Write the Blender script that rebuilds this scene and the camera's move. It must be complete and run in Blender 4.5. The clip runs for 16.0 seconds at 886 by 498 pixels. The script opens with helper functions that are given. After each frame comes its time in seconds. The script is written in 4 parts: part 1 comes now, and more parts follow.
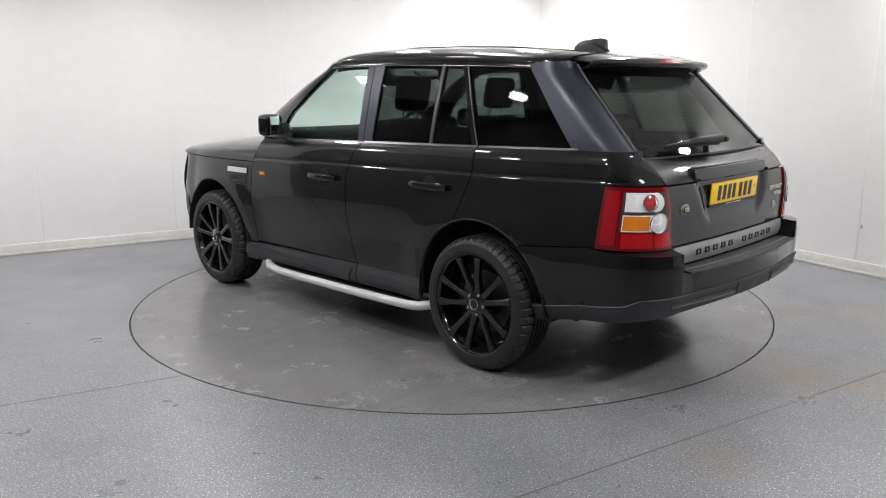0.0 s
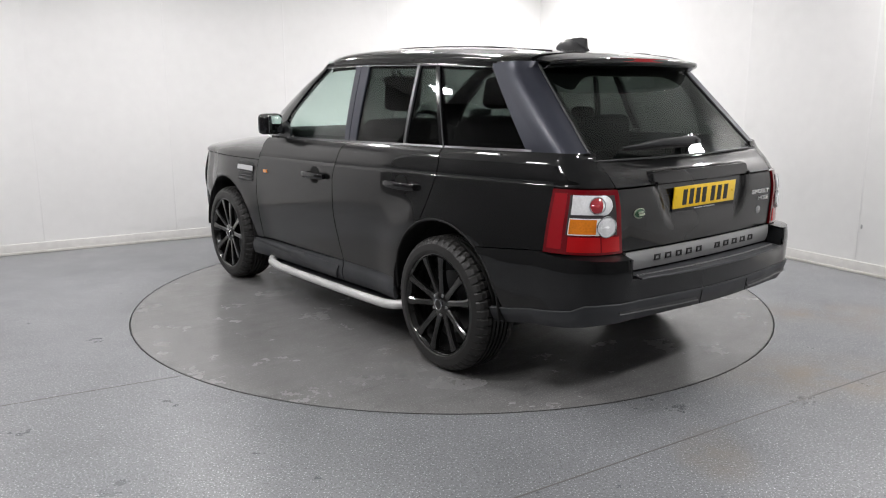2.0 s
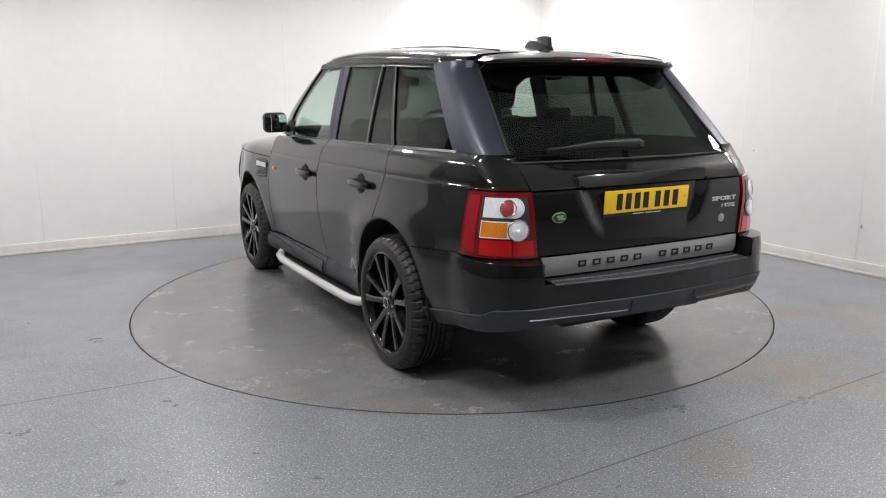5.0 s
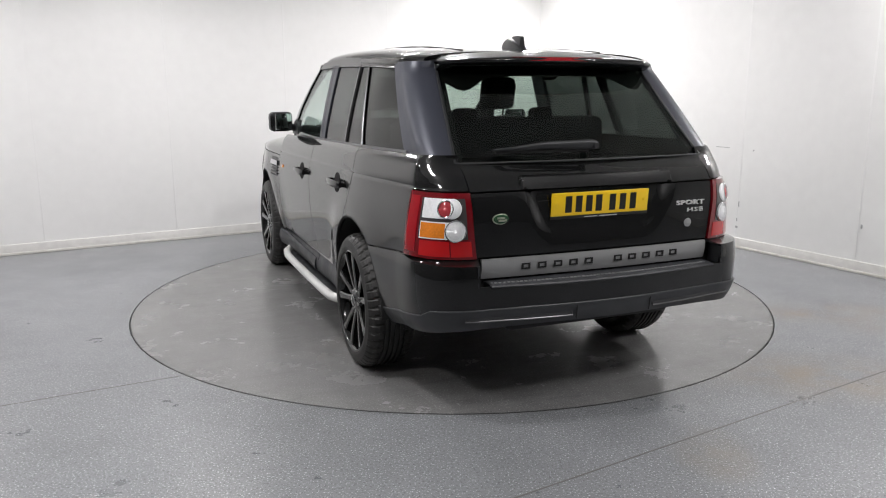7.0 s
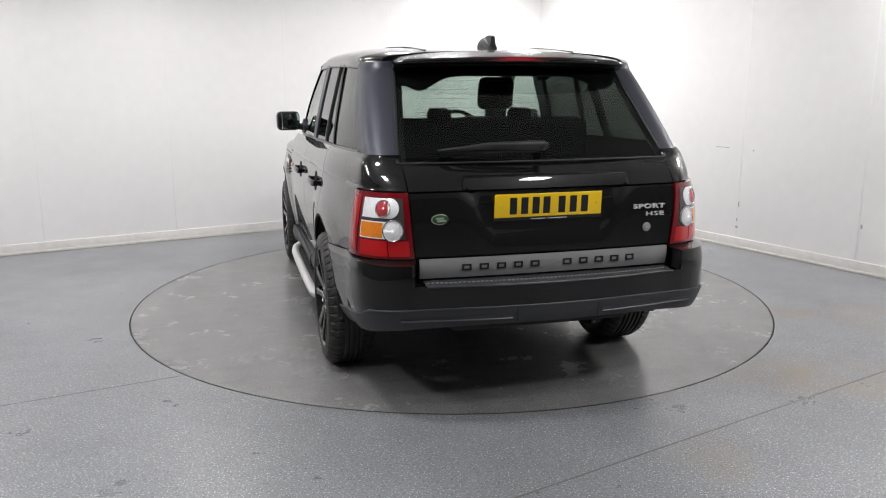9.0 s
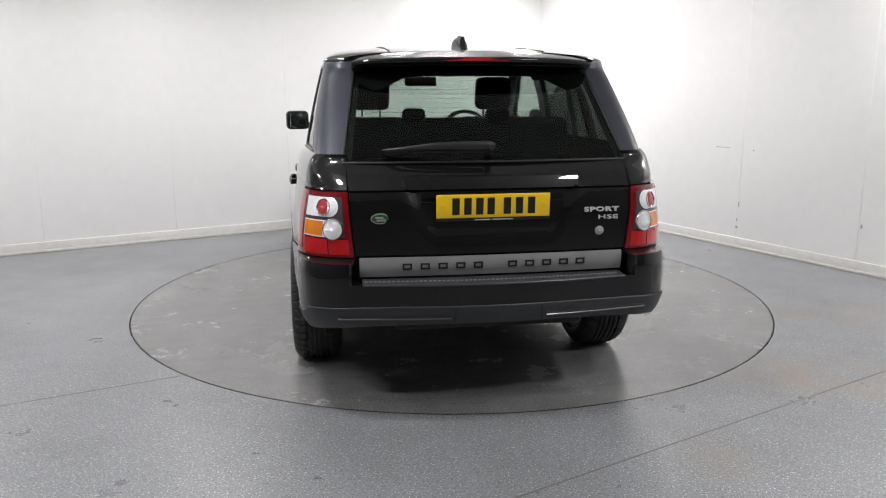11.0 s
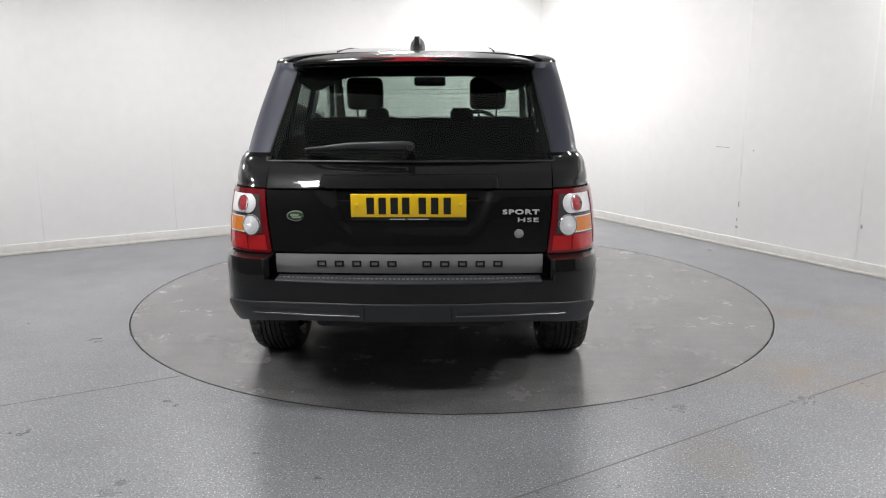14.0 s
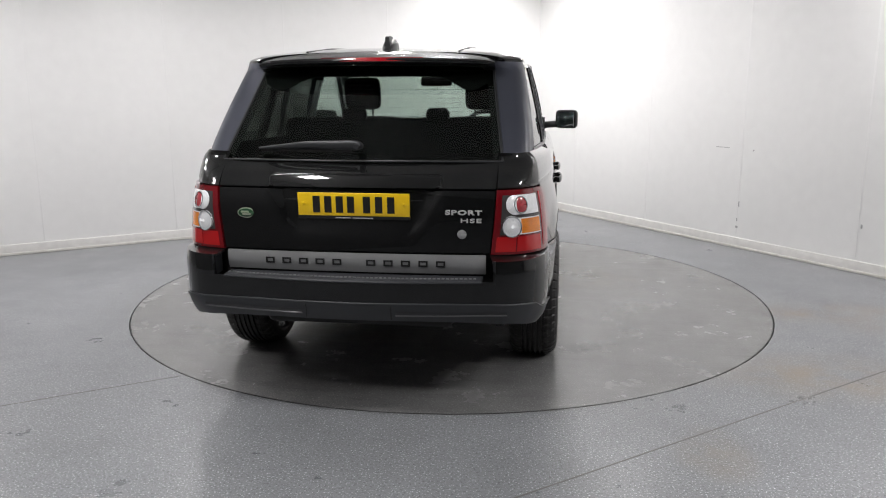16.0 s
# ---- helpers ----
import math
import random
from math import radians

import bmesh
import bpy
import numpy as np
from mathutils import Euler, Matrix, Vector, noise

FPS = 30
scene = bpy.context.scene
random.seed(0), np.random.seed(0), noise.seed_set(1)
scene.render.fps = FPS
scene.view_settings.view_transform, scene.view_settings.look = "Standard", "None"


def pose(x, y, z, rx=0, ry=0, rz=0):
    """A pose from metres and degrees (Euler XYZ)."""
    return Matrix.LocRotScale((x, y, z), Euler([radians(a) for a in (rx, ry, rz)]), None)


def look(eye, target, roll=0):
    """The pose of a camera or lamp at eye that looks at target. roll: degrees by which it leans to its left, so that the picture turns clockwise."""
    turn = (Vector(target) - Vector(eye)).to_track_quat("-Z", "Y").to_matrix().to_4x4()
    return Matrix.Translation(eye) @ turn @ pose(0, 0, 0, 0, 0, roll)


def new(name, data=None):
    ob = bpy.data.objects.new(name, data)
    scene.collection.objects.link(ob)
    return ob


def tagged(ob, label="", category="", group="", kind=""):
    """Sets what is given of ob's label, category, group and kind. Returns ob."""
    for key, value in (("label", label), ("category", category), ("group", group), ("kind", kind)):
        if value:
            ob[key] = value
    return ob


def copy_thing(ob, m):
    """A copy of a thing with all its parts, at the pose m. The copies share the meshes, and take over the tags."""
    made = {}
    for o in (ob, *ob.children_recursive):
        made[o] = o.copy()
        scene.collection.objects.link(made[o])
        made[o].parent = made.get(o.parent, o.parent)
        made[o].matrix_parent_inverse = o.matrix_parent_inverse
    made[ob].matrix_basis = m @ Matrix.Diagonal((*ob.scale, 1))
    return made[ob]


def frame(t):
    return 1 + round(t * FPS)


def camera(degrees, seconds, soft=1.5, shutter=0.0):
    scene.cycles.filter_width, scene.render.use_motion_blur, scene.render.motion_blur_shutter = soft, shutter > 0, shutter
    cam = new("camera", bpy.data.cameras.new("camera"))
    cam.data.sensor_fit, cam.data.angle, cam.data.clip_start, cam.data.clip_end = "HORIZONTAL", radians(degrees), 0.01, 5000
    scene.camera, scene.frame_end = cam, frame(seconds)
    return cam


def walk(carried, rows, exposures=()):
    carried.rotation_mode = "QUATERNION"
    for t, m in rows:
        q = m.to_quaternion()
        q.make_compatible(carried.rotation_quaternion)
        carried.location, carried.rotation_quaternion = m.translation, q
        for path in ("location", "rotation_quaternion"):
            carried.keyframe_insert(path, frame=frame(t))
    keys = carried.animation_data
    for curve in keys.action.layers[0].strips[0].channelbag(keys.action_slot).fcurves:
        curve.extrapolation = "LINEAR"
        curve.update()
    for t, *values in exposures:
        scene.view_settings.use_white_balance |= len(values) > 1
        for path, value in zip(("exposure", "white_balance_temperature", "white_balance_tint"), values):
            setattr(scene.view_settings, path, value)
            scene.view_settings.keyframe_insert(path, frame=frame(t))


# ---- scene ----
EYE = (0.0, -5.675, 1.502)
TILT, PAN, ROLL = -11.679, 0.569, -0.144
cam = camera(59.2, 16.0, soft=1.1)
VIEW = pose(*EYE, 90 + TILT, 0, PAN) @ pose(0, 0, 0, 0, 0, ROLL)
walk(cam, [(0, VIEW), (16, VIEW)], [(0, 0.04), (14.2, 0.04), (15.2, -0.10), (16, -0.10)])

# ---- light ----
world = bpy.data.worlds.new("world")
scene.world = world
world.use_nodes = True
world.node_tree.nodes["Background"].inputs[0].default_value = (0.9, 0.95, 1.0, 1)
world.node_tree.nodes["Background"].inputs[1].default_value = 0.05
scene.view_settings.exposure = 0.0

CORNER = Vector((1.112, 4.373, 0))
ALONG = Vector((0.5103, -0.86, 0)).normalized()      # along one wall, away from the corner
BACK = Vector((-0.86, -0.5103, 0)).normalized()      # along the other wall, away from the corner
CEILING = 2.95
ROOM = Matrix(((BACK.x, ALONG.x, 0, CORNER.x), (BACK.y, ALONG.y, 0, CORNER.y), (0, 0, 1, 0), (0, 0, 0, 1)))
LEN_A, LEN_B = 7.8, 10.8        # lengths of the walls along BACK and ALONG
# flat lamps under the ceiling: place along BACK and ALONG, watts
# Some stand where reflections or wall glow show them; the rest are added fill.
PANEL_LAMPS = [(6.9, 1.2, 35), (6.95, 3.47, 18), (6.9, 5.8, 26), (0.95, 1.1, 48), (1.1, 3.0, 10), (2.7, 1.3, 13), (4.7, 1.4, 23), (3.2, 3.2, 28), (0.42, 5.08, 22), (5.55, 5.05, 28), (1.8, 7.4, 46), (3.5, 7.7, 36), (4.8, 3.3, 5)]
for a, b, watts in PANEL_LAMPS:
    ld = bpy.data.lights.new("panel_light", "AREA")
    ld.shape, ld.size, ld.energy, ld.color = "SQUARE", 0.28, watts, (1, 0.972, 0.975)
    lo = new("panel_light", ld)
    q = ROOM @ Vector((a, b, CEILING - 0.135))
    lo.matrix_world = look(q, q - Vector((0, 0, 1)))


# ---- materials ----
def simple(name, col, rough=0.5, metal=0.0, grain=0.0, scale=60.0, bump=0.0, **k):
    """A surface with slight unevenness of colour and gloss at two sizes, and fine relief."""
    m = bpy.data.materials.new(name)
    m.use_nodes = True
    nt = m.node_tree
    b = nt.nodes["Principled BSDF"]
    b.inputs["Base Color"].default_value = (*col, 1)
    b.inputs["Roughness"].default_value = rough
    b.inputs["Metallic"].default_value = metal
    for key, v in k.items():
        b.inputs[key.replace("_", " ")].default_value = v
    if grain or bump:
        tc = nt.nodes.new("ShaderNodeTexCoord")
        n1 = nt.nodes.new("ShaderNodeTexNoise")
        n1.inputs["Scale"].default_value = scale
        n1.inputs["Detail"].default_value = 4
        n2 = nt.nodes.new("ShaderNodeTexNoise")
        n2.inputs["Scale"].default_value = scale / 18
        nt.links.new(tc.outputs["Object"], n1.inputs["Vector"])
        nt.links.new(tc.outputs["Object"], n2.inputs["Vector"])
        add = nt.nodes.new("ShaderNodeMath")
        add.operation = "ADD"
        nt.links.new(n1.outputs["Fac"], add.inputs[0])
        nt.links.new(n2.outputs["Fac"], add.inputs[1])
        if grain:
            mr = nt.nodes.new("ShaderNodeMapRange")
            mr.inputs["From Min"].default_value, mr.inputs["From Max"].default_value = 0.6, 1.4
            mr.inputs["To Min"].default_value, mr.inputs["To Max"].default_value = 1 - grain, 1 + grain
            nt.links.new(add.outputs[0], mr.inputs["Value"])
            mx = nt.nodes.new("ShaderNodeVectorMath")
            mx.operation = "SCALE"
            mx.inputs[0].default_value = col
            nt.links.new(mr.outputs[0], mx.inputs["Scale"])
            nt.links.new(mx.outputs[0], b.inputs["Base Color"])
            mr2 = nt.nodes.new("ShaderNodeMapRange")
            mr2.inputs["From Min"].default_value, mr2.inputs["From Max"].default_value = 0.3, 0.7
            mr2.inputs["To Min"].default_value, mr2.inputs["To Max"].default_value = rough * 0.85, min(1, rough * 1.15)
            nt.links.new(n2.outputs["Fac"], mr2.inputs["Value"])
            nt.links.new(mr2.outputs[0], b.inputs["Roughness"])
        if bump:
            bp = nt.nodes.new("ShaderNodeBump")
            bp.inputs["Strength"].default_value = bump
            bp.inputs["Distance"].default_value = 0.002
            nt.links.new(n1.outputs["Fac"], bp.inputs["Height"])
            nt.links.new(bp.outputs["Normal"], b.inputs["Normal"])
    return m


def glass(name, tint, ior=1.45, rough=0.0):
    m = bpy.data.materials.new(name)
    m.use_nodes = True
    nt = m.node_tree
    nt.nodes.clear()
    out = nt.nodes.new("ShaderNodeOutputMaterial")
    tr = nt.nodes.new("ShaderNodeBsdfTransparent")
    tr.inputs[0].default_value = (*tint, 1)
    gl = nt.nodes.new("ShaderNodeBsdfGlossy")
    gl.inputs["Roughness"].default_value = rough
    lw = nt.nodes.new("ShaderNodeLayerWeight")
    lw.inputs["Blend"].default_value = 0.5
    pw = nt.nodes.new("ShaderNodeMath")
    pw.operation = "POWER"
    pw.inputs[1].default_value = 5.0
    nt.links.new(lw.outputs["Facing"], pw.inputs[0])
    r0 = ((ior - 1) / (ior + 1)) ** 2
    fr = nt.nodes.new("ShaderNodeMapRange")
    fr.inputs["To Min"].default_value, fr.inputs["To Max"].default_value = r0, 1.0
    nt.links.new(pw.outputs[0], fr.inputs["Value"])
    mx = nt.nodes.new("ShaderNodeMixShader")
    nt.links.new(fr.outputs[0], mx.inputs[0])
    nt.links.new(tr.outputs[0], mx.inputs[1])
    nt.links.new(gl.outputs[0], mx.inputs[2])
    nt.links.new(mx.outputs[0], out.inputs[0])
    return m


def vinyl(name, base, stains, worn=False):
    """Speckled grey safety flooring: fine light and dark flecks, broad scuffs, a few rusty stains."""
    m = bpy.data.materials.new(name)
    m.use_nodes = True
    nt = m.node_tree
    N, L = nt.nodes.new, nt.links.new
    b = nt.nodes["Principled BSDF"]
    tc = N("ShaderNodeTexCoord")

    def noise_node(scale, detail=2.0, rough=0.5):
        n = N("ShaderNodeTexNoise")
        n.inputs["Scale"].default_value, n.inputs["Detail"].default_value, n.inputs["Roughness"].default_value = scale, detail, rough
        L(tc.outputs["Object"], n.inputs["Vector"])
        return n.outputs["Fac"]

    def ramp(src, lo, hi, a, c):
        r = N("ShaderNodeMapRange")
        for key, v in (("From Min", lo), ("From Max", hi), ("To Min", a), ("To Max", c)):
            r.inputs[key].default_value = v
        L(src, r.inputs["Value"])
        return r.outputs[0]

    def mul(x, y):
        q = N("ShaderNodeMath")
        q.operation = "MULTIPLY"
        L(x, q.inputs[0])
        L(y, q.inputs[1])
        return q.outputs[0]
    flecks = ramp(noise_node(120, 1), 0.60, 0.72, 0.95, 1.7 if worn else 2.7)
    darks = ramp(noise_node(88, 1), 0.30, 0.46, 0.82 if worn else 0.58, 1.0)
    broad = ramp(noise_node(1.1 if worn else 0.9, 6, 0.65), 0.3, 0.7, 0.84, 1.14)
    mid = ramp(noise_node(5 if worn else 7, 8, 0.72), 0.3, 0.7, 0.86 if worn else 0.94, 1.12 if worn else 1.06)
    val = mul(mul(flecks, darks), mul(broad, mid))
    if worn:
        # pale drag marks left by tyres and trolleys, in two directions
        for turn, size in ((0.5, (0.9, 9.0, 1.0)), (1.9, (1.3, 11.0, 1.0))):
            mp = N("ShaderNodeMapping")
            mp.inputs["Rotation"].default_value, mp.inputs["Scale"].default_value = (0, 0, turn), size
            L(tc.outputs["Object"], mp.inputs["Vector"])
            n = N("ShaderNodeTexNoise")
            n.inputs["Scale"].default_value, n.inputs["Detail"].default_value, n.inputs["Distortion"].default_value = 1.6, 5.0, 0.8
            L(mp.outputs[0], n.inputs["Vector"])
            val = mul(val, ramp(n.outputs["Fac"], 0.58, 0.76, 1.0, 1.13))
            val = mul(val, ramp(n.outputs["Fac"], 0.26, 0.42, 0.86, 1.0))
    col = N("ShaderNodeVectorMath")
    col.operation = "SCALE"
    col.inputs[0].default_value = base
    L(val, col.inputs["Scale"])
    last = col.outputs[0]
    if stains:
        # rusty marks near the turntable's edge: soft spots broken up by noise
        brk = ramp(noise_node(3.0, 5, 0.65), 0.36, 0.70, 0.0, 1.0)
        for x, y, rx, ry, amount in stains:
            mp = N("ShaderNodeMapping")
            mp.vector_type = "TEXTURE"
            mp.inputs["Location"].default_value, mp.inputs["Scale"].default_value = (x, y, 0), (rx, ry, 1)
            L(tc.outputs["Object"], mp.inputs["Vector"])
            ln = N("ShaderNodeVectorMath")
            ln.operation = "LENGTH"
            L(mp.outputs[0], ln.inputs[0])
            spot = mul(ramp(ln.outputs["Value"], 0.2, 1.0, amount, 0.0), brk)
            mix = N("ShaderNodeMix")
            mix.data_type = "RGBA"
            L(spot, mix.inputs[0])
            L(last, mix.inputs[6])
            mix.inputs[7].default_value = (0.25, 0.195, 0.125, 1)
            last = mix.outputs[2]
    L(last, b.inputs["Base Color"])
    L(ramp(noise_node(2.2, 5, 0.7), 0.3, 0.7, 0.20 if worn else 0.26, 0.30 if worn else 0.38), b.inputs["Roughness"])
    bp = N("ShaderNodeBump")
    bp.inputs["Strength"].default_value, bp.inputs["Distance"].default_value = 0.05 if worn else 0.12, 0.001
    L(noise_node(120, 2), bp.inputs["Height"])
    L(bp.outputs["Normal"], b.inputs["Normal"])
    return m


FLOOR = vinyl("speckled_vinyl", (0.222, 0.230, 0.241), [(2.5, -0.55, 0.75, 0.28, 0.85), (2.0, -1.75, 0.8, 0.42, 0.8), (1.1, -2.63, 0.2, 0.3, 0.7), (3.0, -0.9, 0.6, 0.3, 0.6)])
DISC = vinyl("turntable_vinyl", (0.215, 0.215, 0.213), [(-0.6, -1.0, 0.8, 0.4, 0.25), (0.9, 0.6, 0.7, 0.5, 0.25)], True)
WALL = simple("wall_white", (0.80, 0.80, 0.79), 0.38, grain=0.03, scale=9, bump=0.05)
# greys of the two unseen walls, set by what the black paint should reflect
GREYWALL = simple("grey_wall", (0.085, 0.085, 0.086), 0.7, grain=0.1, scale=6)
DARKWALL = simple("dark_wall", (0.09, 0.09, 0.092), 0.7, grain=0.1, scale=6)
# near-black that puts the shade inside the handle cups into the colour
CUPSHADE = simple("recess_shade", (0.001, 0.001, 0.001), 0.9)
CEIL = simple("ceiling_white", (0.82, 0.82, 0.81), 0.8, grain=0.02, scale=9)
STRIP = simple("strip_white", (0.84, 0.84, 0.83), 0.4)
SKIRT = simple("skirting_white", (0.74, 0.73, 0.705), 0.45, grain=0.10, scale=14)
GRIME = simple("grimy_white", (0.62, 0.60, 0.56), 0.5, grain=0.15, scale=20)
RING = simple("ring_gap", (0.012, 0.012, 0.012), 0.6)
FITTING = simple("lamp_frame", (0.8, 0.8, 0.8), 0.4)
PAINT = simple("black_paint", (0.0055, 0.0058, 0.0060), 0.32, Coat_Weight=1.0, Coat_Roughness=0.02, Specular_IOR_Level=0.08)
PILLAR = simple("satin_blue_black", (0.044, 0.048, 0.066), 0.44, 0.35, grain=0.05, scale=150, Coat_Weight=0.25, Coat_Roughness=0.3)
GLOSSY = simple("gloss_black", (0.008, 0.008, 0.009), 0.12)
PLASTIC = simple("dark_plastic", (0.018, 0.019, 0.021), 0.42, grain=0.1, scale=300, bump=0.08)
CLAD = simple("satin_cladding", (0.030, 0.032, 0.036), 0.45, grain=0.06, scale=200)
SHELL = simple("underside_black", (0.006, 0.006, 0.006), 0.7)
RUBBER = simple("tyre_rubber", (0.015, 0.0145, 0.014), 0.5, grain=0.15, scale=120, bump=0.1)
RIMBLACK = simple("rim_black", (0.006, 0.006, 0.006), 0.13, Coat_Weight=0.6, Coat_Roughness=0.05)
DISCMETAL = simple("brake_steel", (0.12, 0.12, 0.12), 0.4, 1.0)
SILVER = simple("brushed_silver", (0.36, 0.365, 0.365), 0.36, 0.5, grain=0.06, scale=150)
ALU = simple("matt_aluminium", (0.64, 0.64, 0.63), 0.42, 0.25, grain=0.06, scale=80)
CHROME = simple("chrome", (0.72, 0.73, 0.75), 0.12, 1.0)
TRIM = simple("dull_chrome_trim", (0.14, 0.14, 0.145), 0.28, 0.8)
RED = simple("red_lens", (0.33, 0.004, 0.010), 0.10, Coat_Weight=1.0, Coat_Roughness=0.02, Subsurface_Weight=0.0)
DEEPRED = simple("dark_red_lens", (0.16, 0.003, 0.007), 0.10, Coat_Weight=1.0)
BRIGHTRED = simple("bright_red_lens", (0.48, 0.008, 0.010), 0.12, Coat_Weight=1.0)
PINK = simple("rose_lens", (0.42, 0.045, 0.055), 0.15, Coat_Weight=1.0)
AMBER = simple("amber_lens", (0.80, 0.24, 0.02), 0.12, grain=0.22, scale=140, Coat_Weight=1.0)
CLEAR = simple("clear_lens", (0.90, 0.91, 0.92), 0.12, 0.0, grain=0.14, scale=110, Coat_Weight=1.0)
FROST = simple("frosted_lens", (0.84, 0.85, 0.86), 0.2, 0.0, grain=0.15, scale=120, Coat_Weight=1.0)
LAMPGREY = simple("lamp_grey", (0.055, 0.05, 0.05), 0.25, Coat_Weight=1.0)
YELLOW = simple("plate_yellow", (0.92, 0.60, 0.012), 0.35, Coat_Weight=0.3)
BLACKINK = simple("plate_black", (0.01, 0.01, 0.01), 0.4)
PALE = simple("pale_print", (0.6, 0.6, 0.6), 0.5)
GREEN = simple("badge_green", (0.02, 0.07, 0.03), 0.25, Coat_Weight=0.6)
BADGERIM = simple("badge_rim", (0.45, 0.5, 0.38), 0.3, 0.6)
LEATHER = simple("black_leather", (0.003, 0.003, 0.003), 0.65, grain=0.1, scale=60, Specular_IOR_Level=0.2)
CABIN = simple("cabin_black", (0.003, 0.003, 0.003), 0.75, Specular_IOR_Level=0.2)
MIRROR = simple("mirror_glass", (0.75, 0.78, 0.78), 0.01, 1.0)
PRIVACY = glass("privacy_glass", (0.265, 0.285, 0.275))
TINTED = glass("green_glass", (0.90, 0.955, 0.935))
REARGLASS = glass("rear_glass", (0.62, 0.66, 0.635))


# ---- building helpers ----
def close(bm, name, mat, parent=None, label="", angle=32):
    """Links a bmesh as one mesh object, smooth but for its hard edges."""
    bm.normal_update()
    for f in bm.faces:
        f.smooth = True
    for e in bm.edges:
        if len(e.link_faces) == 2 and e.calc_face_angle(0) > radians(angle):
            e.smooth = False
    me = bpy.data.meshes.new(name)
    bm.to_mesh(me)
    bm.free()
    me.materials.append(mat)
    ob = new(name, me)
    if parent is not None:
        ob.parent = parent
    if label:
        tagged(ob, label)
    return ob


def part(name, bm, material, parent, label=""):
    return close(bm, name, material, parent, label)


def add_box(bm, lo, hi, m=Matrix(), bevel=0.0):
    lo, hi = Vector(lo), Vector(hi)
    r = bmesh.ops.create_cube(bm, size=1, matrix=m @ Matrix.Translation((lo + hi) / 2) @ Matrix.Diagonal((*(hi - lo), 1)))
    if bevel:
        es = list({e for v in r["verts"] for e in v.link_edges})
        bmesh.ops.bevel(bm, geom=es, offset=bevel, segments=3, profile=0.5, affect="EDGES")
    return bm


def box(lo, hi, m=Matrix(), bevel=0.0):
    return add_box(bmesh.new(), lo, hi, m, bevel)


def surf(fn, nu, nv, th=0.010, ref=(0, -0.8, 0.9), us=None, vs=None, close_u=False):
    """A sheet of thickness th over the surface fn(f, g); its outside faces away from ref."""
    us = us or [i / nu for i in range(nu + 1)]
    vs = vs or [j / nv for j in range(nv + 1)]
    P = [[Vector(fn(f, g)) for g in vs] for f in us]
    nu, nv = len(us) - 1, len(vs) - 1
    ref = Vector(ref)

    def nor(i, j):
        a = P[min(i + 1, nu)][j] - P[max(i - 1, 0)][j]
        b = P[i][min(j + 1, nv)] - P[i][max(j - 1, 0)]
        n = a.cross(b)
        return n.normalized() if n.length > 1e-12 else None
    Nn = [[nor(i, j) for j in range(nv + 1)] for i in range(nu + 1)]
    good = [n for row in Nn for n in row if n]
    mean = sum(((P[i][j] - ref).dot(Nn[i][j]) for i in range(nu + 1) for j in range(nv + 1) if Nn[i][j]), 0.0)
    s = 1 if mean > 0 else -1
    avg = sum(good, Vector()).normalized() * s
    bm = bmesh.new()
    F = [[bm.verts.new(P[i][j]) for j in range(nv + 1)] for i in range(nu + 1)]
    B = [[bm.verts.new(P[i][j] - (Nn[i][j] * s if Nn[i][j] else avg) * th) for j in range(nv + 1)] for i in range(nu + 1)] if th else None

    def face(q):
        if len({tuple(round(c, 6) for c in v.co) for v in q}) >= 3:
            try:
                bm.faces.new(q if s > 0 else q[::-1])
            except ValueError:
                pass
    for i in range(nu):
        for j in range(nv):
            face([F[i][j], F[i + 1][j], F[i + 1][j + 1], F[i][j + 1]])
            if th:
                face([B[i][j], B[i][j + 1], B[i + 1][j + 1], B[i + 1][j]])
    if th:
        for i in range(nu):
            face([F[i][0], B[i][0], B[i + 1][0], F[i + 1][0]])
            face([F[i][nv], F[i + 1][nv], B[i + 1][nv], B[i][nv]])
        for j in range(nv):
            face([F[0][j], F[0][j + 1], B[0][j + 1], B[0][j]])
            face([F[nu][j], B[nu][j], B[nu][j + 1], F[nu][j + 1]])
    bmesh.ops.remove_doubles(bm, verts=bm.verts, dist=2e-5)
    return bm


def sweep(bm, path, radius, sides=8, flat=1.0, up=(0, 0, 1), caps=True, closed=False):
    """A tube along path; radius is a number or one per point; flat squashes it along up."""
    pts = [Vector(q) for q in path]
    n = len(pts)
    rings = []
    for i, q in enumerate(pts):
        if closed:
            d = (pts[(i + 1) % n] - pts[i - 1]).normalized()
        else:
            d = (pts[min(i + 1, n - 1)] - pts[max(i - 1, 0)]).normalized()
        a = d.cross(Vector(up))
        a = a.normalized() if a.length > 1e-6 else Vector((1, 0, 0))
        b = a.cross(d)
        r = radius[i] if isinstance(radius, (list, tuple)) else radius
        rings.append([bm.verts.new(q + a * r * math.cos(2 * math.pi * k / sides) + b * r * flat * math.sin(2 * math.pi * k / sides)) for k in range(sides)])
    for i in range(n if closed else n - 1):
        r0, r1 = rings[i], rings[(i + 1) % n]
        for k in range(sides):
            bm.faces.new([r0[k], r0[(k + 1) % sides], r1[(k + 1) % sides], r1[k]])
    if caps and not closed:
        bm.faces.new(rings[0][::-1])
        bm.faces.new(rings[-1])
    return bm


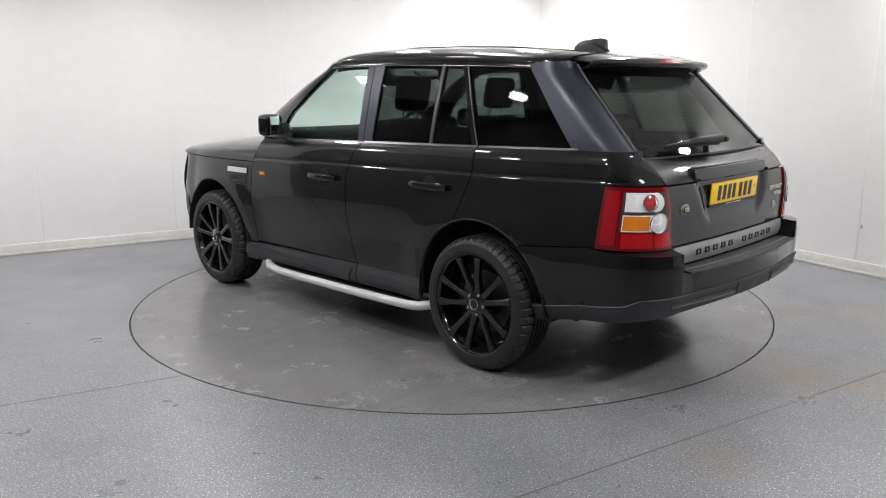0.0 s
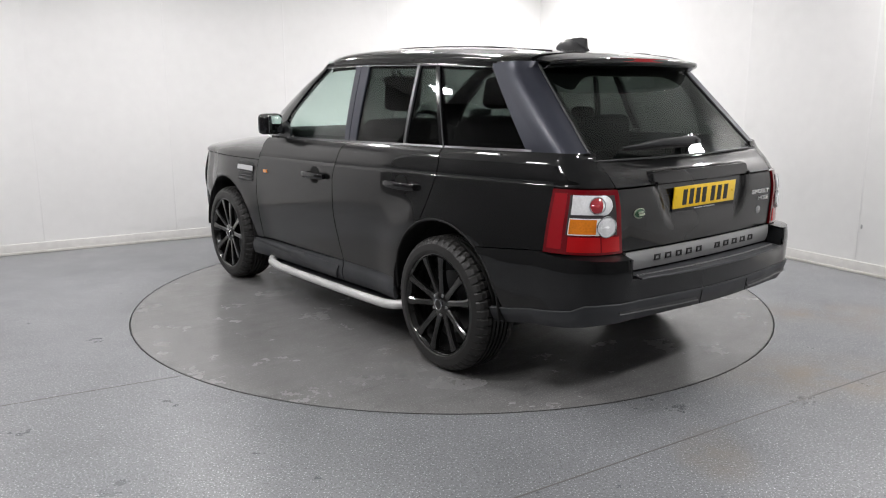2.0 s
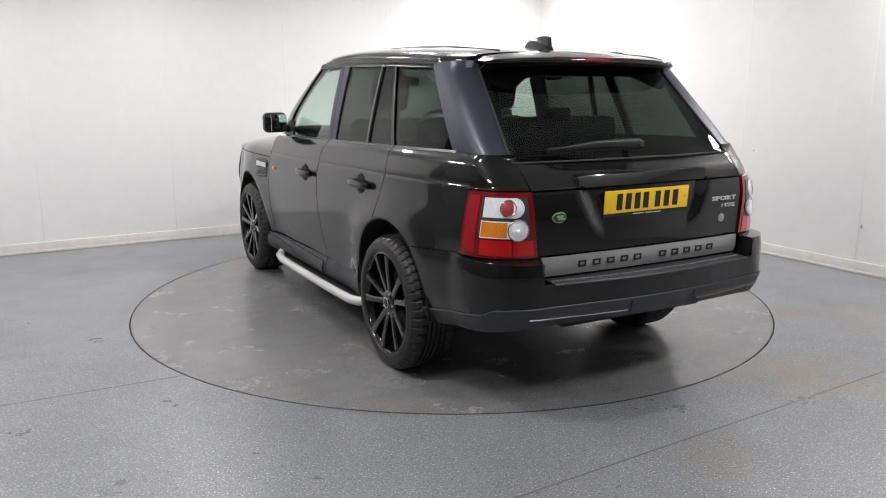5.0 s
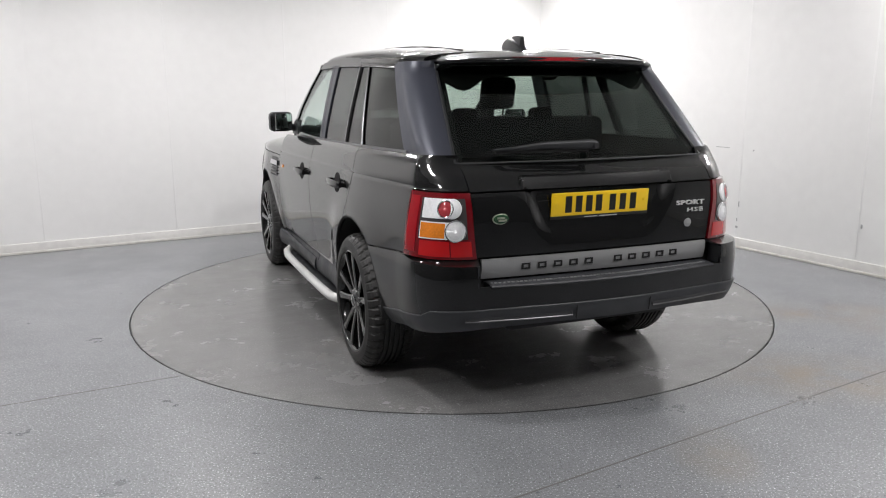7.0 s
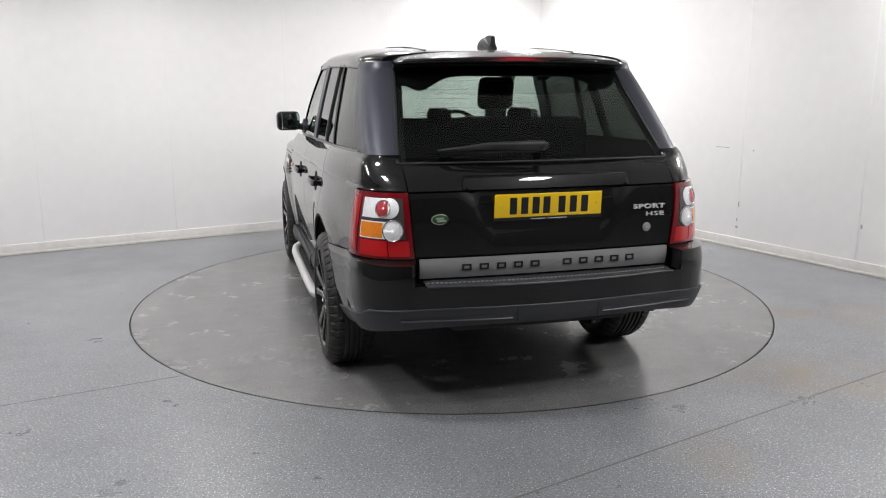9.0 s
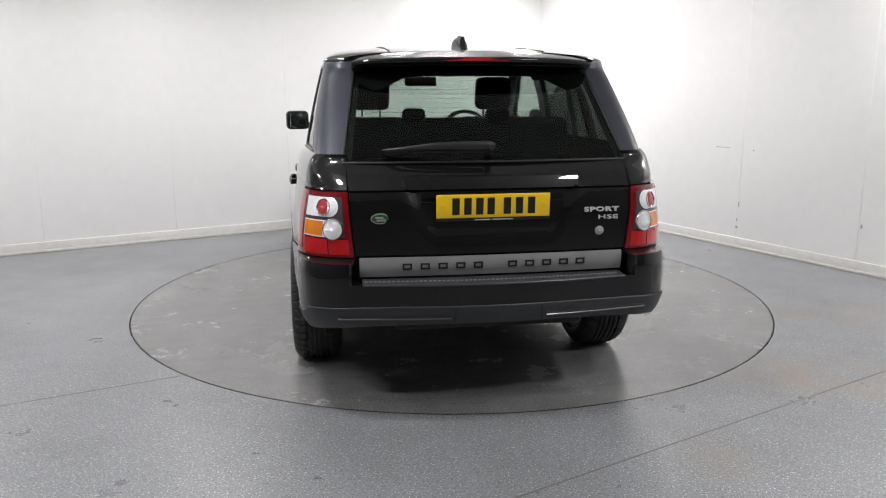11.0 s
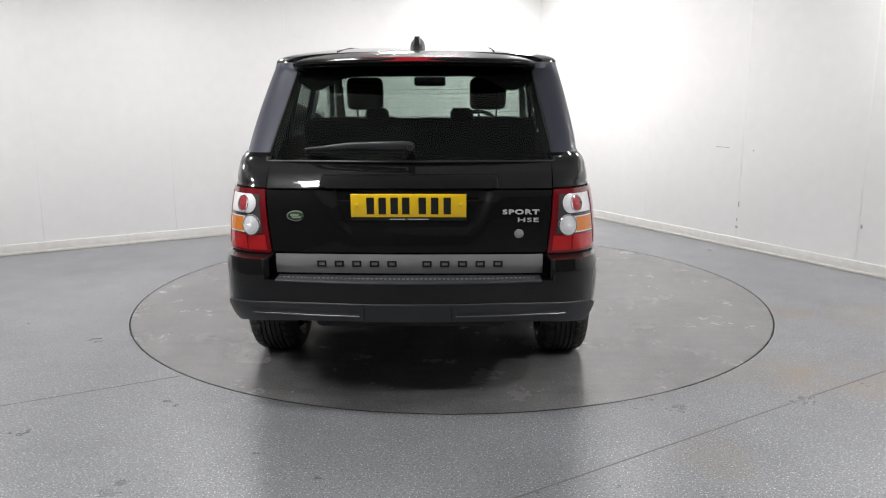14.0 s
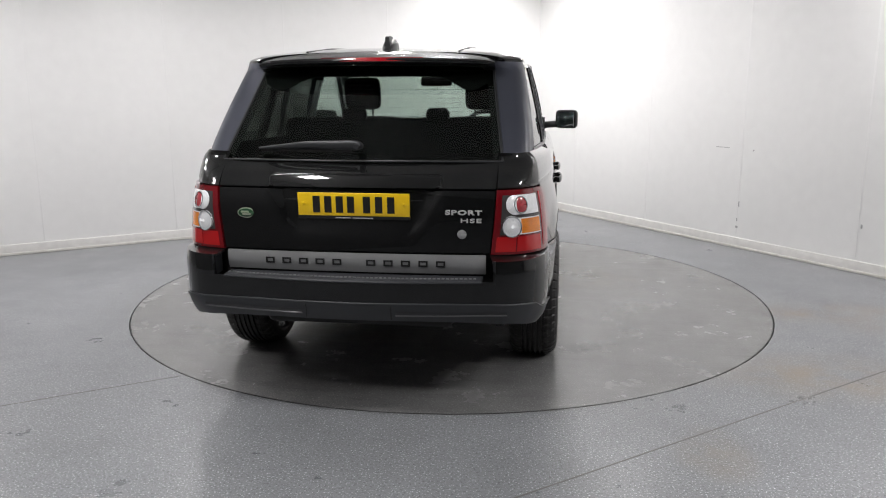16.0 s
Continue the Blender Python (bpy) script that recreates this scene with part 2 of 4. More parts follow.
def lathe(bm, profile, m, seg=48):
    """Turns the profile of (radius, along) round the local x axis."""
    rings = [[bm.verts.new(m @ Vector((x, r * math.cos(2 * math.pi * k / seg), r * math.sin(2 * math.pi * k / seg)))) for k in range(seg)] for r, x in profile]
    for a, b in zip(rings, rings[1:]):
        for k in range(seg):
            bm.faces.new([a[k], a[(k + 1) % seg], b[(k + 1) % seg], b[k]])
    bmesh.ops.recalc_face_normals(bm, faces=bm.faces)
    return bm


def lerp(a, b, f):
    return a + (b - a) * f


def curve(x, xs, ys):
    return float(np.interp(x, xs, ys))


# ---- the room ----
def structure(name, bm, mat, label):
    return tagged(close(bm, name, mat), label, kind="structure")


def wall(name, lo, hi, label, mat=WALL):
    ob = structure(name, box(lo, hi), mat, label)
    ob.matrix_world = ROOM
    return ob


RADIUS = 2.248
# floor: one sheet with the round pit of the turntable cut out of it
bm = bmesh.new()
SEG = 160
inner = [Vector((RADIUS * math.cos(2 * math.pi * k / SEG), RADIUS * math.sin(2 * math.pi * k / SEG), 0)) for k in range(SEG)]
corners = [ROOM @ Vector(q) for q in ((0, 0, 0), (LEN_A, 0, 0), (LEN_A, LEN_B, 0), (0, LEN_B, 0))]


def to_edge(d):
    """Where the way d from the middle of the turntable meets the walls."""
    inv = ROOM.inverted()
    o, w = inv @ Vector((0, 0, 0)), inv.to_3x3() @ d
    ts = [((LEN_A if w.x > 0 else 0) - o.x) / w.x if abs(w.x) > 1e-9 else 1e9, ((LEN_B if w.y > 0 else 0) - o.y) / w.y if abs(w.y) > 1e-9 else 1e9]
    return d * min(ts)


angles = sorted([2 * math.pi * k / SEG for k in range(SEG)] + [math.atan2(q.y, q.x) % (2 * math.pi) for q in corners])
rows = []
for an in angles:
    d = Vector((math.cos(an), math.sin(an), 0))
    far = to_edge(d)
    rows.append([bm.verts.new(d * (RADIUS + 0.0005) + Vector((0, 0, -0.08))), bm.verts.new(d * (RADIUS + 0.0005)), bm.verts.new(far), bm.verts.new(far + Vector((0, 0, -0.1)))])
for a, b in zip(rows, rows[1:] + rows[:1]):
    for j in range(3):
        bm.faces.new([a[j], a[j + 1], b[j + 1], b[j]])
bmesh.ops.recalc_face_normals(bm, faces=bm.faces)
bm.normal_update()
if sum(f.normal.z for f in bm.faces) < 0:
    bmesh.ops.reverse_faces(bm, faces=bm.faces)
structure("floor", bm, FLOOR, "grey speckled vinyl floor with rusty stains")
pit = bmesh.new()
bmesh.ops.create_circle(pit, cap_ends=True, radius=RADIUS + 0.05, segments=SEG, matrix=Matrix.Translation((0, 0, -0.08)))
structure("turntable_pit", pit, RING, "dark pit under the turntable")
wall("wall_north", (-0.1, -0.1, 0), (LEN_A + 0.1, 0, CEILING), "white wipe-clean panelled wall")
wall("wall_east", (-0.1, 0, 0), (0, LEN_B, CEILING), "white wipe-clean panelled wall with scuffs")
# two walls out of view close the room, dark so the car reflects dark
wall("wall_west", (LEN_A, 0, 0), (LEN_A + 0.1, LEN_B, CEILING), "plain wall out of view, dark grey for the car's reflections", GREYWALL)
wall("wall_south", (-0.1, LEN_B, 0), (LEN_A + 0.1, LEN_B + 0.1, CEILING), "plain wall out of view, dark grey to keep the paint's reflections dark", DARKWALL)
ob = structure("ceiling", box((-0.1, -0.1, CEILING), (LEN_A + 0.1, LEN_B + 0.1, CEILING + 0.1)), CEIL, "plain white ceiling")
ob.matrix_world = ROOM


def room_strip(name, lo, hi, mat, label, bevel=0.003):
    ob = structure(name, box(lo, hi, bevel=bevel), mat, label)
    ob.matrix_world = ROOM


# joint strips every 1.2 m, cove skirtings
for k in range(9):
    s = 0.91 + 1.2 * k
    if s < LEN_A:
        room_strip("trim_north_%d" % (k + 1), (s - 0.007, 0, 0.105), (s + 0.007, 0.001, CEILING), WALL, "thin white joint strip between wall panels", 0.0006)
for k in range(9):
    s = 0.75 + 1.2 * k
    if s < LEN_B:
        room_strip("trim_east_%d" % (k + 1), (0, s - 0.009, 0.105), (0.0016, s + 0.009, CEILING), STRIP, "thin white joint strip between wall panels", 0.0006)
room_strip("baseboard_1", (0.012, 0, 0.0), (LEN_A, 0.012, 0.10), SKIRT, "white skirting board with a grimy lower edge")
room_strip("baseboard_2", (0, 0, 0.0), (0.012, LEN_B, 0.10), SKIRT, "white skirting board with a grimy lower edge")
room_strip("skirting_edge_1", (0.018, 0.0, 0.0), (LEN_A, 0.018, 0.022), GRIME, "grimy bead along the foot of the skirting", 0.004)
room_strip("skirting_edge_2", (0, 0.0, 0.0), (0.018, LEN_B, 0.022), GRIME, "grimy bead along the foot of the skirting", 0.004)
# welded seams of the vinyl


def floor_seam(name, a, b):
    a, b = Vector((*a, 0)), Vector((*b, 0))
    d = (b - a).normalized()
    n = Vector((-d.y, d.x, 0)) * 0.0025
    bm = bmesh.new()
    q = [bm.verts.new(v + Vector((0, 0, 0.0012))) for v in (a - n, b - n, b + n, a + n)]
    w = [bm.verts.new(v) for v in (a - n * 2, b - n * 2, b + n * 2, a + n * 2)]
    bm.faces.new(q)
    for i in range(4):
        bm.faces.new([w[i], w[(i + 1) % 4], q[(i + 1) % 4], q[i]])
    structure(name, bm, SEAM, "thin welded seam in the vinyl floor")


SEAM = simple("vinyl_weld", (0.13, 0.125, 0.12), 0.45)
floor_seam("floor_seam_1", (-4.3, -3.32), (-1.44, -1.75))
floor_seam("floor_seam_2", (-1.4, -4.05), (3.2, -1.12))
# scuffs and small fittings on the wall
SCUFF = simple("scuff", (0.42, 0.42, 0.42), 0.6)
for i, (s, z, w, h) in enumerate(((2.93, 0.94, 0.16, 0.006), (3.28, 0.93, 0.015, 0.015), (3.16, 0.42, 0.012, 0.05), (3.15, 0.27, 0.012, 0.03), (3.15, 0.2, 0.03, 0.02))):
    room_strip("scuff_%d" % (i + 1), (0, s - w / 2, z - h / 2), (0.002, s + w / 2, z + h / 2), SCUFF, "faint grey scuff on the white wall", 0.0005)
room_strip("wall_clip_1", (0, 4.37, 0.37), (0.006, 4.385, 0.405), SCUFF, "small grey clip on the wall joint", 0.003)

# ceiling panels, one for each lamp, the added fill lamps too
lamp = None
for a, b, watts in PANEL_LAMPS:
    m = ROOM @ Matrix.Translation((a, b, CEILING))
    if lamp is None:
        lamp = tagged(new("ceiling_light"), "small square white lamp under the ceiling, out of view, switched on", "light", "ceiling lights", "thing")
        bm = bmesh.new()
        for lo, hi in (((-0.17, -0.17, -0.13), (0.17, -0.145, -0.07)), ((-0.17, 0.145, -0.13), (0.17, 0.17, -0.07)), ((-0.17, -0.145, -0.13), (-0.145, 0.145, -0.07)), ((0.145, -0.145, -0.13), (0.17, 0.145, -0.07))):
            add_box(bm, lo, hi)
        part("frame", bm, FITTING, lamp)
        bm = bmesh.new()
        add_box(bm, (-0.145, -0.145, -0.09), (0.145, 0.145, -0.07))
        add_box(bm, (-0.03, -0.03, -0.07), (0.03, 0.03, 0.0))
        part("mount", bm, FITTING, lamp)
        GLOW = simple("lit_diffuser", (0.9, 0.9, 0.9), 0.5, Emission_Color=(1, 0.972, 0.975, 1), Emission_Strength=20.0)
        part("diffuser", box((-0.145, -0.145, -0.125), (0.145, 0.145, -0.115)), GLOW, lamp, "glowing white diffuser")
        lamp.matrix_world = m
    else:
        copy_thing(lamp, m)

# ---- turntable ----
turntable = tagged(new("turntable"), "round grey vinyl-covered turntable flush with the floor", "turntable", kind="thing")
bm = bmesh.new()
top = [bm.verts.new((0, 0, 0))]
prof = [(0.6, 0), (1.2, 0), (RADIUS - 0.011, 0), (RADIUS - 0.011, -0.05)]
rings = [[bm.verts.new((r * math.cos(2 * math.pi * k / SEG), r * math.sin(2 * math.pi * k / SEG), z)) for k in range(SEG)] for r, z in prof]
for k in range(SEG):
    bm.faces.new([top[0], rings[0][k], rings[0][(k + 1) % SEG]])
for a, b in zip(rings, rings[1:]):
    for k in range(SEG):
        bm.faces.new([a[k], b[k], b[(k + 1) % SEG], a[(k + 1) % SEG]])
part("platform", bm, DISC, turntable)
part("edge_trim", lathe(bmesh.new(), [(RADIUS - 0.010, 0.04), (RADIUS - 0.010, 0.0008), (RADIUS - 0.006, 0.0008), (RADIUS - 0.006, 0.04)], Matrix.Rotation(math.pi / 2, 4, "Y"), SEG), DISCMETAL, turntable, "worn steel edge of the turntable")

# ---- the car: x to its right, y forward, origin on the ground between the axles ----
car = tagged(new("car"), "shiny black four-door off-road estate car with black alloy wheels", "car", kind="thing")
AXLE = 1.3725
HUB, TYRE_R = 0.366, 0.366


def rise(y):
    """How far the waistline climbs towards the tail."""
    return -0.020 * (max(min(y, 1.2), -2.1) + 0.5)


def half(y, z):
    """Half width of the lower body."""
    q = z - rise(y)
    w = curve(q, [0.25, 0.40, 0.50, 0.60, 0.70, 0.78, 0.86, 0.94, 1.033, 1.043, 1.053, 1.09, 1.13, 1.152, 1.168, 1.185], [0.832, 0.860, 0.877, 0.892, 0.903, 0.908, 0.910, 0.908, 0.899, 0.893, 0.896, 0.890, 0.880, 0.870, 0.857, 0.838])
    if y < -1.3:
        w -= curve(z, [0.5, 0.76, 1.05], [0.015, 0.035, 0.06]) * ((-1.3 - y) / 0.78) ** 1.6
    if y > 1.3:
        w -= 0.055 * ((y - 1.3) / 0.5) ** 2
    for yw in (-AXLE, AXLE):
        d = math.hypot(y - yw, z - HUB)
        if z > 0.2:
            w += 0.024 * math.exp(-(max(0.0, d - 0.46) / 0.15) ** 2) * (1 if z < 0.8 else math.exp(-((z - 0.8) / 0.12) ** 2))
    return w


SIDE_END, ARC, X1 = -2.08, 0.40, 0.60
NOSE, NOSE_ARC = 1.72, 0.42


def eased(x, xs, ys):
    """A smooth curve through the points, with no overshoot."""
    if x <= xs[0]:
        return ys[0]
    if x >= xs[-1]:
        return ys[-1]
    d = [(ys[i + 1] - ys[i]) / (xs[i + 1] - xs[i]) for i in range(len(xs) - 1)]
    m = [d[0]] + [0.0 if a * b <= 0 else 2 * a * b / (a + b) for a, b in zip(d, d[1:])] + [d[-1]]
    i = max(k for k in range(len(xs) - 1) if xs[k] <= x)
    h = xs[i + 1] - xs[i]
    q = (x - xs[i]) / h
    return (2 * q ** 3 - 3 * q ** 2 + 1) * ys[i] + (q ** 3 - 2 * q ** 2 + q) * h * m[i] + (3 * q ** 2 - 2 * q ** 3) * ys[i + 1] + (q ** 3 - q ** 2) * h * m[i + 1]


def tail_y(z):
    return eased(z, [0.40, 0.77, 0.95, 1.05, 1.075, 1.12, 1.17, 1.19], [-2.33, -2.335, -2.335, -2.318, -2.302, -2.262, -2.200, -2.185])


def nose_y(z):
    return curve(z, [0.25, 0.45, 0.7, 0.95, 1.03], [2.16, 2.24, 2.25, 2.20, 2.16])


def skin(u, z, out=0.0):
    """The lower body's outside (left half, x negative). u runs along the side as y, then round the corner and over the tail or the nose."""
    if u >= SIDE_END and u <= NOSE:
        return Vector((-half(u, z) - out, u, z))
    if u < SIDE_END:
        w, yr, n = half(SIDE_END, z), tail_y(z), 2.3
        if u > SIDE_END - ARC:
            a = (SIDE_END - u) / ARC * math.pi / 2
            x, y = X1 + (w - X1 + out) * max(0.0, math.cos(a)) ** (2 / n), SIDE_END - (SIDE_END - yr + out) * max(0.0, math.sin(a)) ** (2 / n)
            lean = curve(z, [0.5, 0.76, 1.05], [0.015, 0.035, 0.06]) * 1.6 / 0.78
            x -= lean * (SIDE_END - y) * (x - X1) / (w - X1)
        else:
            x = X1 - (SIDE_END - ARC - u)
            y = yr - out
        y -= 0.022 * (1 - min(1, (x / X1) ** 2))
        return Vector((-x, y, z))
    w, yf, n = half(NOSE, z), nose_y(z), 2.2
    if u < NOSE + NOSE_ARC:
        a = (u - NOSE) / NOSE_ARC * math.pi / 2
        x, y = X1 + (w - X1 + out) * math.cos(a) ** (2 / n), NOSE + (yf - 0.10 - NOSE + out) * max(0.0, math.sin(a)) ** (2 / n)
    else:
        x = X1 - (u - NOSE - NOSE_ARC)
        y = yf - 0.10 + out
    y += 0.10 * (1 - min(1, (x / X1) ** 2))
    return Vector((-x, y, z))


def arch(y, r=0.445):
    """Height of the wheel-arch lip over y, or 0 away from the wheels."""
    for yw in (-AXLE, AXLE):
        if abs(y - yw) < r:
            return HUB + 0.015 + math.sqrt(r * r - (y - yw) ** 2)
    return 0.0


def flip(s, v):
    return Vector((v.x * (1 if s < 0 else -1), v.y, v.z))


CREASE_ROWS = [0.30, 0.34, 0.38, 0.41, 0.47, 0.53, 0.58, 0.63, 0.67, 0.71, 0.75, 0.79, 0.83, 0.87, 0.91, 0.95, 0.99, 1.02, 1.033, 1.043, 1.053, 1.07, 1.09, 1.11, 1.13, 1.142, 1.152, 1.160, 1.168, 1.176, 1.185, 1.2]


def panel(s, ua, ub, zlo, zhi, nu=24, th=0.012, out=0.0):
    """A body panel between two edges u = ua(z), ub(z) and two heights zlo(u), zhi(u)."""
    rows = CREASE_ROWS

    def fn(f, g):
        zz = rows[g]
        um = lerp(ua(zz), ub(zz), f)
        z = min(max(zz + rise(um), zlo(um)), zhi(um))
        for _ in range(7):
            um = lerp(ua(z), ub(z), f)
            z = min(max(zz + rise(um), zlo(um)), zhi(um))
        return flip(s, skin(round(um, 5), round(z, 5), out))
    return surf(fn, nu, 0, th, vs=list(range(len(rows))))


def const(v):
    return lambda _: v


def table(xs, ys):
    return lambda q: curve(q, xs, ys)


BELT = lambda u: 1.178 + rise(max(u, SIDE_END))
DOOR_F = table([0.40, 0.73, 0.93, 1.08, 1.17], [0.805, 0.837, 0.817, 0.760, 0.72])
DOOR_M = table([0.40, 0.72, 0.97, 1.117, 1.17], [-0.310, -0.262, -0.267, -0.322, -0.365])
DOOR_R = table([0.40, 0.77, 0.87, 1.05, 1.12, 1.19], [-1.20, -1.203, -1.249, -1.322, -1.330, -1.315])
GAP = 0.0035


def green(y, z):
    """Half width of the cabin at the windows."""
    k = max(0.0, (z - 1.175 - rise(y))) / 0.455
    w = 0.838 - 0.105 * k ** 1.2
    if y < -1.3:
        w -= 0.058 * ((-1.3 - y) / 0.78) ** 1.6
    if y > 0.2:
        w -= 0.03 * ((y - 0.2) / 0.6) ** 2
    return w


def pane_fn(s, yf, yr, z0, z1, out):
    """A window between front edge yf(z) and rear edge yr(z), sill z0(y) and head z1(y)."""
    def fn(f, g):
        z = lerp(1.17, 1.635, g)
        y = lerp(yf(z), yr(z), f)
        z = lerp(z0(y), z1(y), g)
        y = lerp(yf(z), yr(z), f)
        return flip(s, Vector((-green(y, z) - out, y, z)))
    return fn


SILL = lambda y: 1.183 + rise(y)
HEAD = table([-1.7, -1.15, -0.5, 0.1], [1.606, 1.628, 1.642, 1.637])
GLASS_F = table([1.145, 1.335, 1.525, 1.64], [0.60, 0.455, 0.205, 0.035])      # front edge of the front window
B_FRONT, B_REAR = table([1.16, 1.64], [-0.315, -0.310]), table([1.16, 1.64], [-0.440, -0.455])
DIV_F, DIV_R = table([1.17, 1.64], [-0.945, -0.958]), table([1.17, 1.64], [-0.968, -0.982])
C_FRONT, C_REAR = table([1.18, 1.63], [-1.285, -1.118]), table([1.18, 1.63], [-1.318, -1.148])
D_EDGE = table([1.19, 1.61], [-1.905, -1.565])                                # rear edge of the side window


def tail_glass(z):
    """Place of the rear window's side edge: half width and y."""
    return curve(z, [1.17, 1.605], [0.672, 0.592]), curve(z, [1.17, 1.605], [-2.190, -1.752])


def d_pillar(f, z):
    xg, yg = tail_glass(z)
    ys = yg + 0.15
    y0 = D_EDGE(z) - 0.004
    if f < 0.5:
        y = lerp(y0, ys, f / 0.5) if y0 > ys else y0
        return Vector((-green(y, z), y, z))
    a = (f - 0.5) / 0.5 * math.pi / 2
    w = green(min(ys, y0), z)
    n = 2.7
    return Vector((-(xg + (w - xg) * max(0.0, math.cos(a)) ** (2 / n)), min(ys, y0) - (min(ys, y0) - yg) * max(0.0, math.sin(a)) ** (2 / n), z))


def rod(bm, pts, r, sides=6):
    return sweep(bm, pts, r, sides)


def dial(s, u0, z0, r, out, seg=28, rr=4):
    """A round piece on the lower body's skin."""
    def fn(f, g):
        a = 2 * math.pi * f
        return flip(s, skin(u0 + r * g * math.cos(a), z0 + r * g * math.sin(a), out + 0.006 * (1 - g * g)))
    return surf(fn, seg, rr, 0.004)


def lens(s, ua, ub, za, zb, out, th=0.004, nu=10, nv=6):
    return surf(lambda f, g: flip(s, skin(lerp(ua(lerp(za, zb, g)), ub(lerp(za, zb, g)), f), lerp(za, zb, g), out)), nu, nv, th)


def body_side(s):
    # inner shell that closes the gaps
    bm = surf(lambda f, g: flip(s, skin(lerp(1.68, -3.02, f), max(lerp(0.30 if f < 0.7 else 0.52, 1.165 if f > 0.22 else 0.97, g), min(0.95, arch(lerp(1.68, -3.02, f), 0.47) if lerp(1.68, -3.02, f) > SIDE_END else 0)), -0.022)), 110, 8, 0.006)
    part("inner_shell", bm, SHELL, car, "dark inner bodywork behind the panels")
    wing = part("front_wing", panel(s, const(2.05), lambda z: DOOR_F(z) + GAP, lambda u: max(0.405, arch(u) if u < 1.83 else 0.70), lambda u: 1.003 + rise(u) * 0.6, 40), PAINT, car)
    # side vent: black mesh grille with a bright bar
    bm = surf(lambda f, g: flip(s, skin(lerp(1.118, 0.872, f) - 0.02 * (1 - g) * (1 - 2 * f), lerp(0.815, 0.962, g), 0.002)), 8, 6, 0.02)
    vent = part("side_vent", bm, PLASTIC, wing, "black grille with a bright metal bar")
    bm = bmesh.new()
    for k in range(5):
        z = 0.835 + 0.025 * k
        rod(bm, [flip(s, skin(y, z, 0.006)) for y in (1.09, 0.98, 0.885)], 0.005)
    part("grille_slats", bm, GLOSSY, wing)
    bm = surf(lambda f, g: flip(s, skin(lerp(1.128, 0.868, f), lerp(0.902, 0.938, g), 0.012)), 8, 2, 0.016)
    part("vent_bar", bm, CHROME, wing, "bright metal bar")
    fd = part("front_door", panel(s, lambda z: DOOR_F(z) - GAP, lambda z: DOOR_M(z) + GAP, const(0.415), BELT, 26), PAINT, car)
    rd = part("rear_door", panel(s, lambda z: DOOR_M(z) - GAP, lambda z: DOOR_R(z) + GAP, lambda u: max(0.415, arch(u)), BELT, 44), PAINT, car)
    bm = surf(lambda f, g: flip(s, skin(lerp(0.705, 0.650, f), lerp(0.906, 0.928, g), 0.007)), 4, 3, 0.008)
    part("side_repeater", bm, AMBER, wing, "small amber side repeater")
    # tail quarter: as far as the lamp, and over the lamp to the tailgate
    lamp_out = table([0.765, 1.058], [-2.086, -2.106])
    tail_in = table([0.765, 1.058, 1.17], [-2.462, -2.432, -2.425])
    q1 = panel(s, lambda z: DOOR_R(z) - GAP, lambda z: lamp_out(z) + GAP, lambda u: max(arch(u), curve(u, [-2.1, -1.57], [0.772, 0.722])), BELT, 44)
    quarter = part("rear_wing", q1, PAINT, car)
    bm = surf(lambda f, g: flip(s, skin(lerp(-2.100, tail_in(1.1), f), lerp(1.063, BELT(-2.08), g))), 44, 18, 0.012)
    part("lamp_shoulder", bm, PAINT, car)
    # handles, each over a flat black disc for the shade of its round cup
    for door, y0, y1, z in ((fd, 0.098, -0.188, 0.948), (rd, -0.874, -1.164, 0.974)):
        ym = (y0 + y1) / 2 + 0.005
        cup = surf(lambda f, g: flip(s, skin(ym + 0.060 * g * math.cos(2 * math.pi * f), z + 0.056 * g * math.sin(2 * math.pi * f), 0.003)), 24, 3, 0.003)
        part("cup_shade", cup, CUPSHADE, door, "flat black disc standing for the shaded round recess behind the handle")

        def hn(f, g):
            y = lerp(y0, y1, f)
            a = g * 2 * math.pi
            bulge = 0.020 + 0.018 * math.sin(math.pi * f) ** 0.5
            zz = z + 0.021 * math.sin(a) * (1 - 0.25 * (2 * abs(f - 0.5)) ** 4)
            return flip(s, Vector((-half(y, z) - bulge - 0.010 * math.cos(a), y, zz)))
        bm = bmesh.new()
        nu, nv = 16, 14
        G = [[bm.verts.new(hn(i / nu, j / nv)) for j in range(nv)] for i in range(nu + 1)]
        for i in range(nu):
            for j in range(nv):
                bm.faces.new([G[i][j], G[i + 1][j], G[i + 1][(j + 1) % nv], G[i][(j + 1) % nv]])
        bm.faces.new(G[0])
        bm.faces.new(G[-1][::-1])
        for y in (y0 - 0.02, y1 + 0.02):
            add_box(bm, flip(s, Vector((-half(y, z) - 0.02, y - 0.012, z - 0.014))).to_tuple(), flip(s, Vector((-half(y, z) + 0.005, y + 0.012, z + 0.014))).to_tuple())
        bmesh.ops.recalc_face_normals(bm, faces=bm.faces)
        part("handle", bm, GLOSSY, door)
    # sill cladding and running board
    for y0, y1 in ((0.955, -0.305), (-0.315, -0.915)):
        bm = surf(lambda f, g: flip(s, Vector((-half(lerp(y0, y1, f), 0.40) - 0.014 * math.sin(math.pi * min(1, g * 1.1)) - 0.004, lerp(y0, y1, f), lerp(curve(lerp(y0, y1, f), [-0.9, 0.9], [0.292, 0.270]), curve(lerp(y0, y1, f), [-0.9, 0.95], [0.421, 0.392]), g)))), 18, 8, 0.02)
        part("sill_cladding", bm, CLAD, car, "satin dark plastic sill cladding")
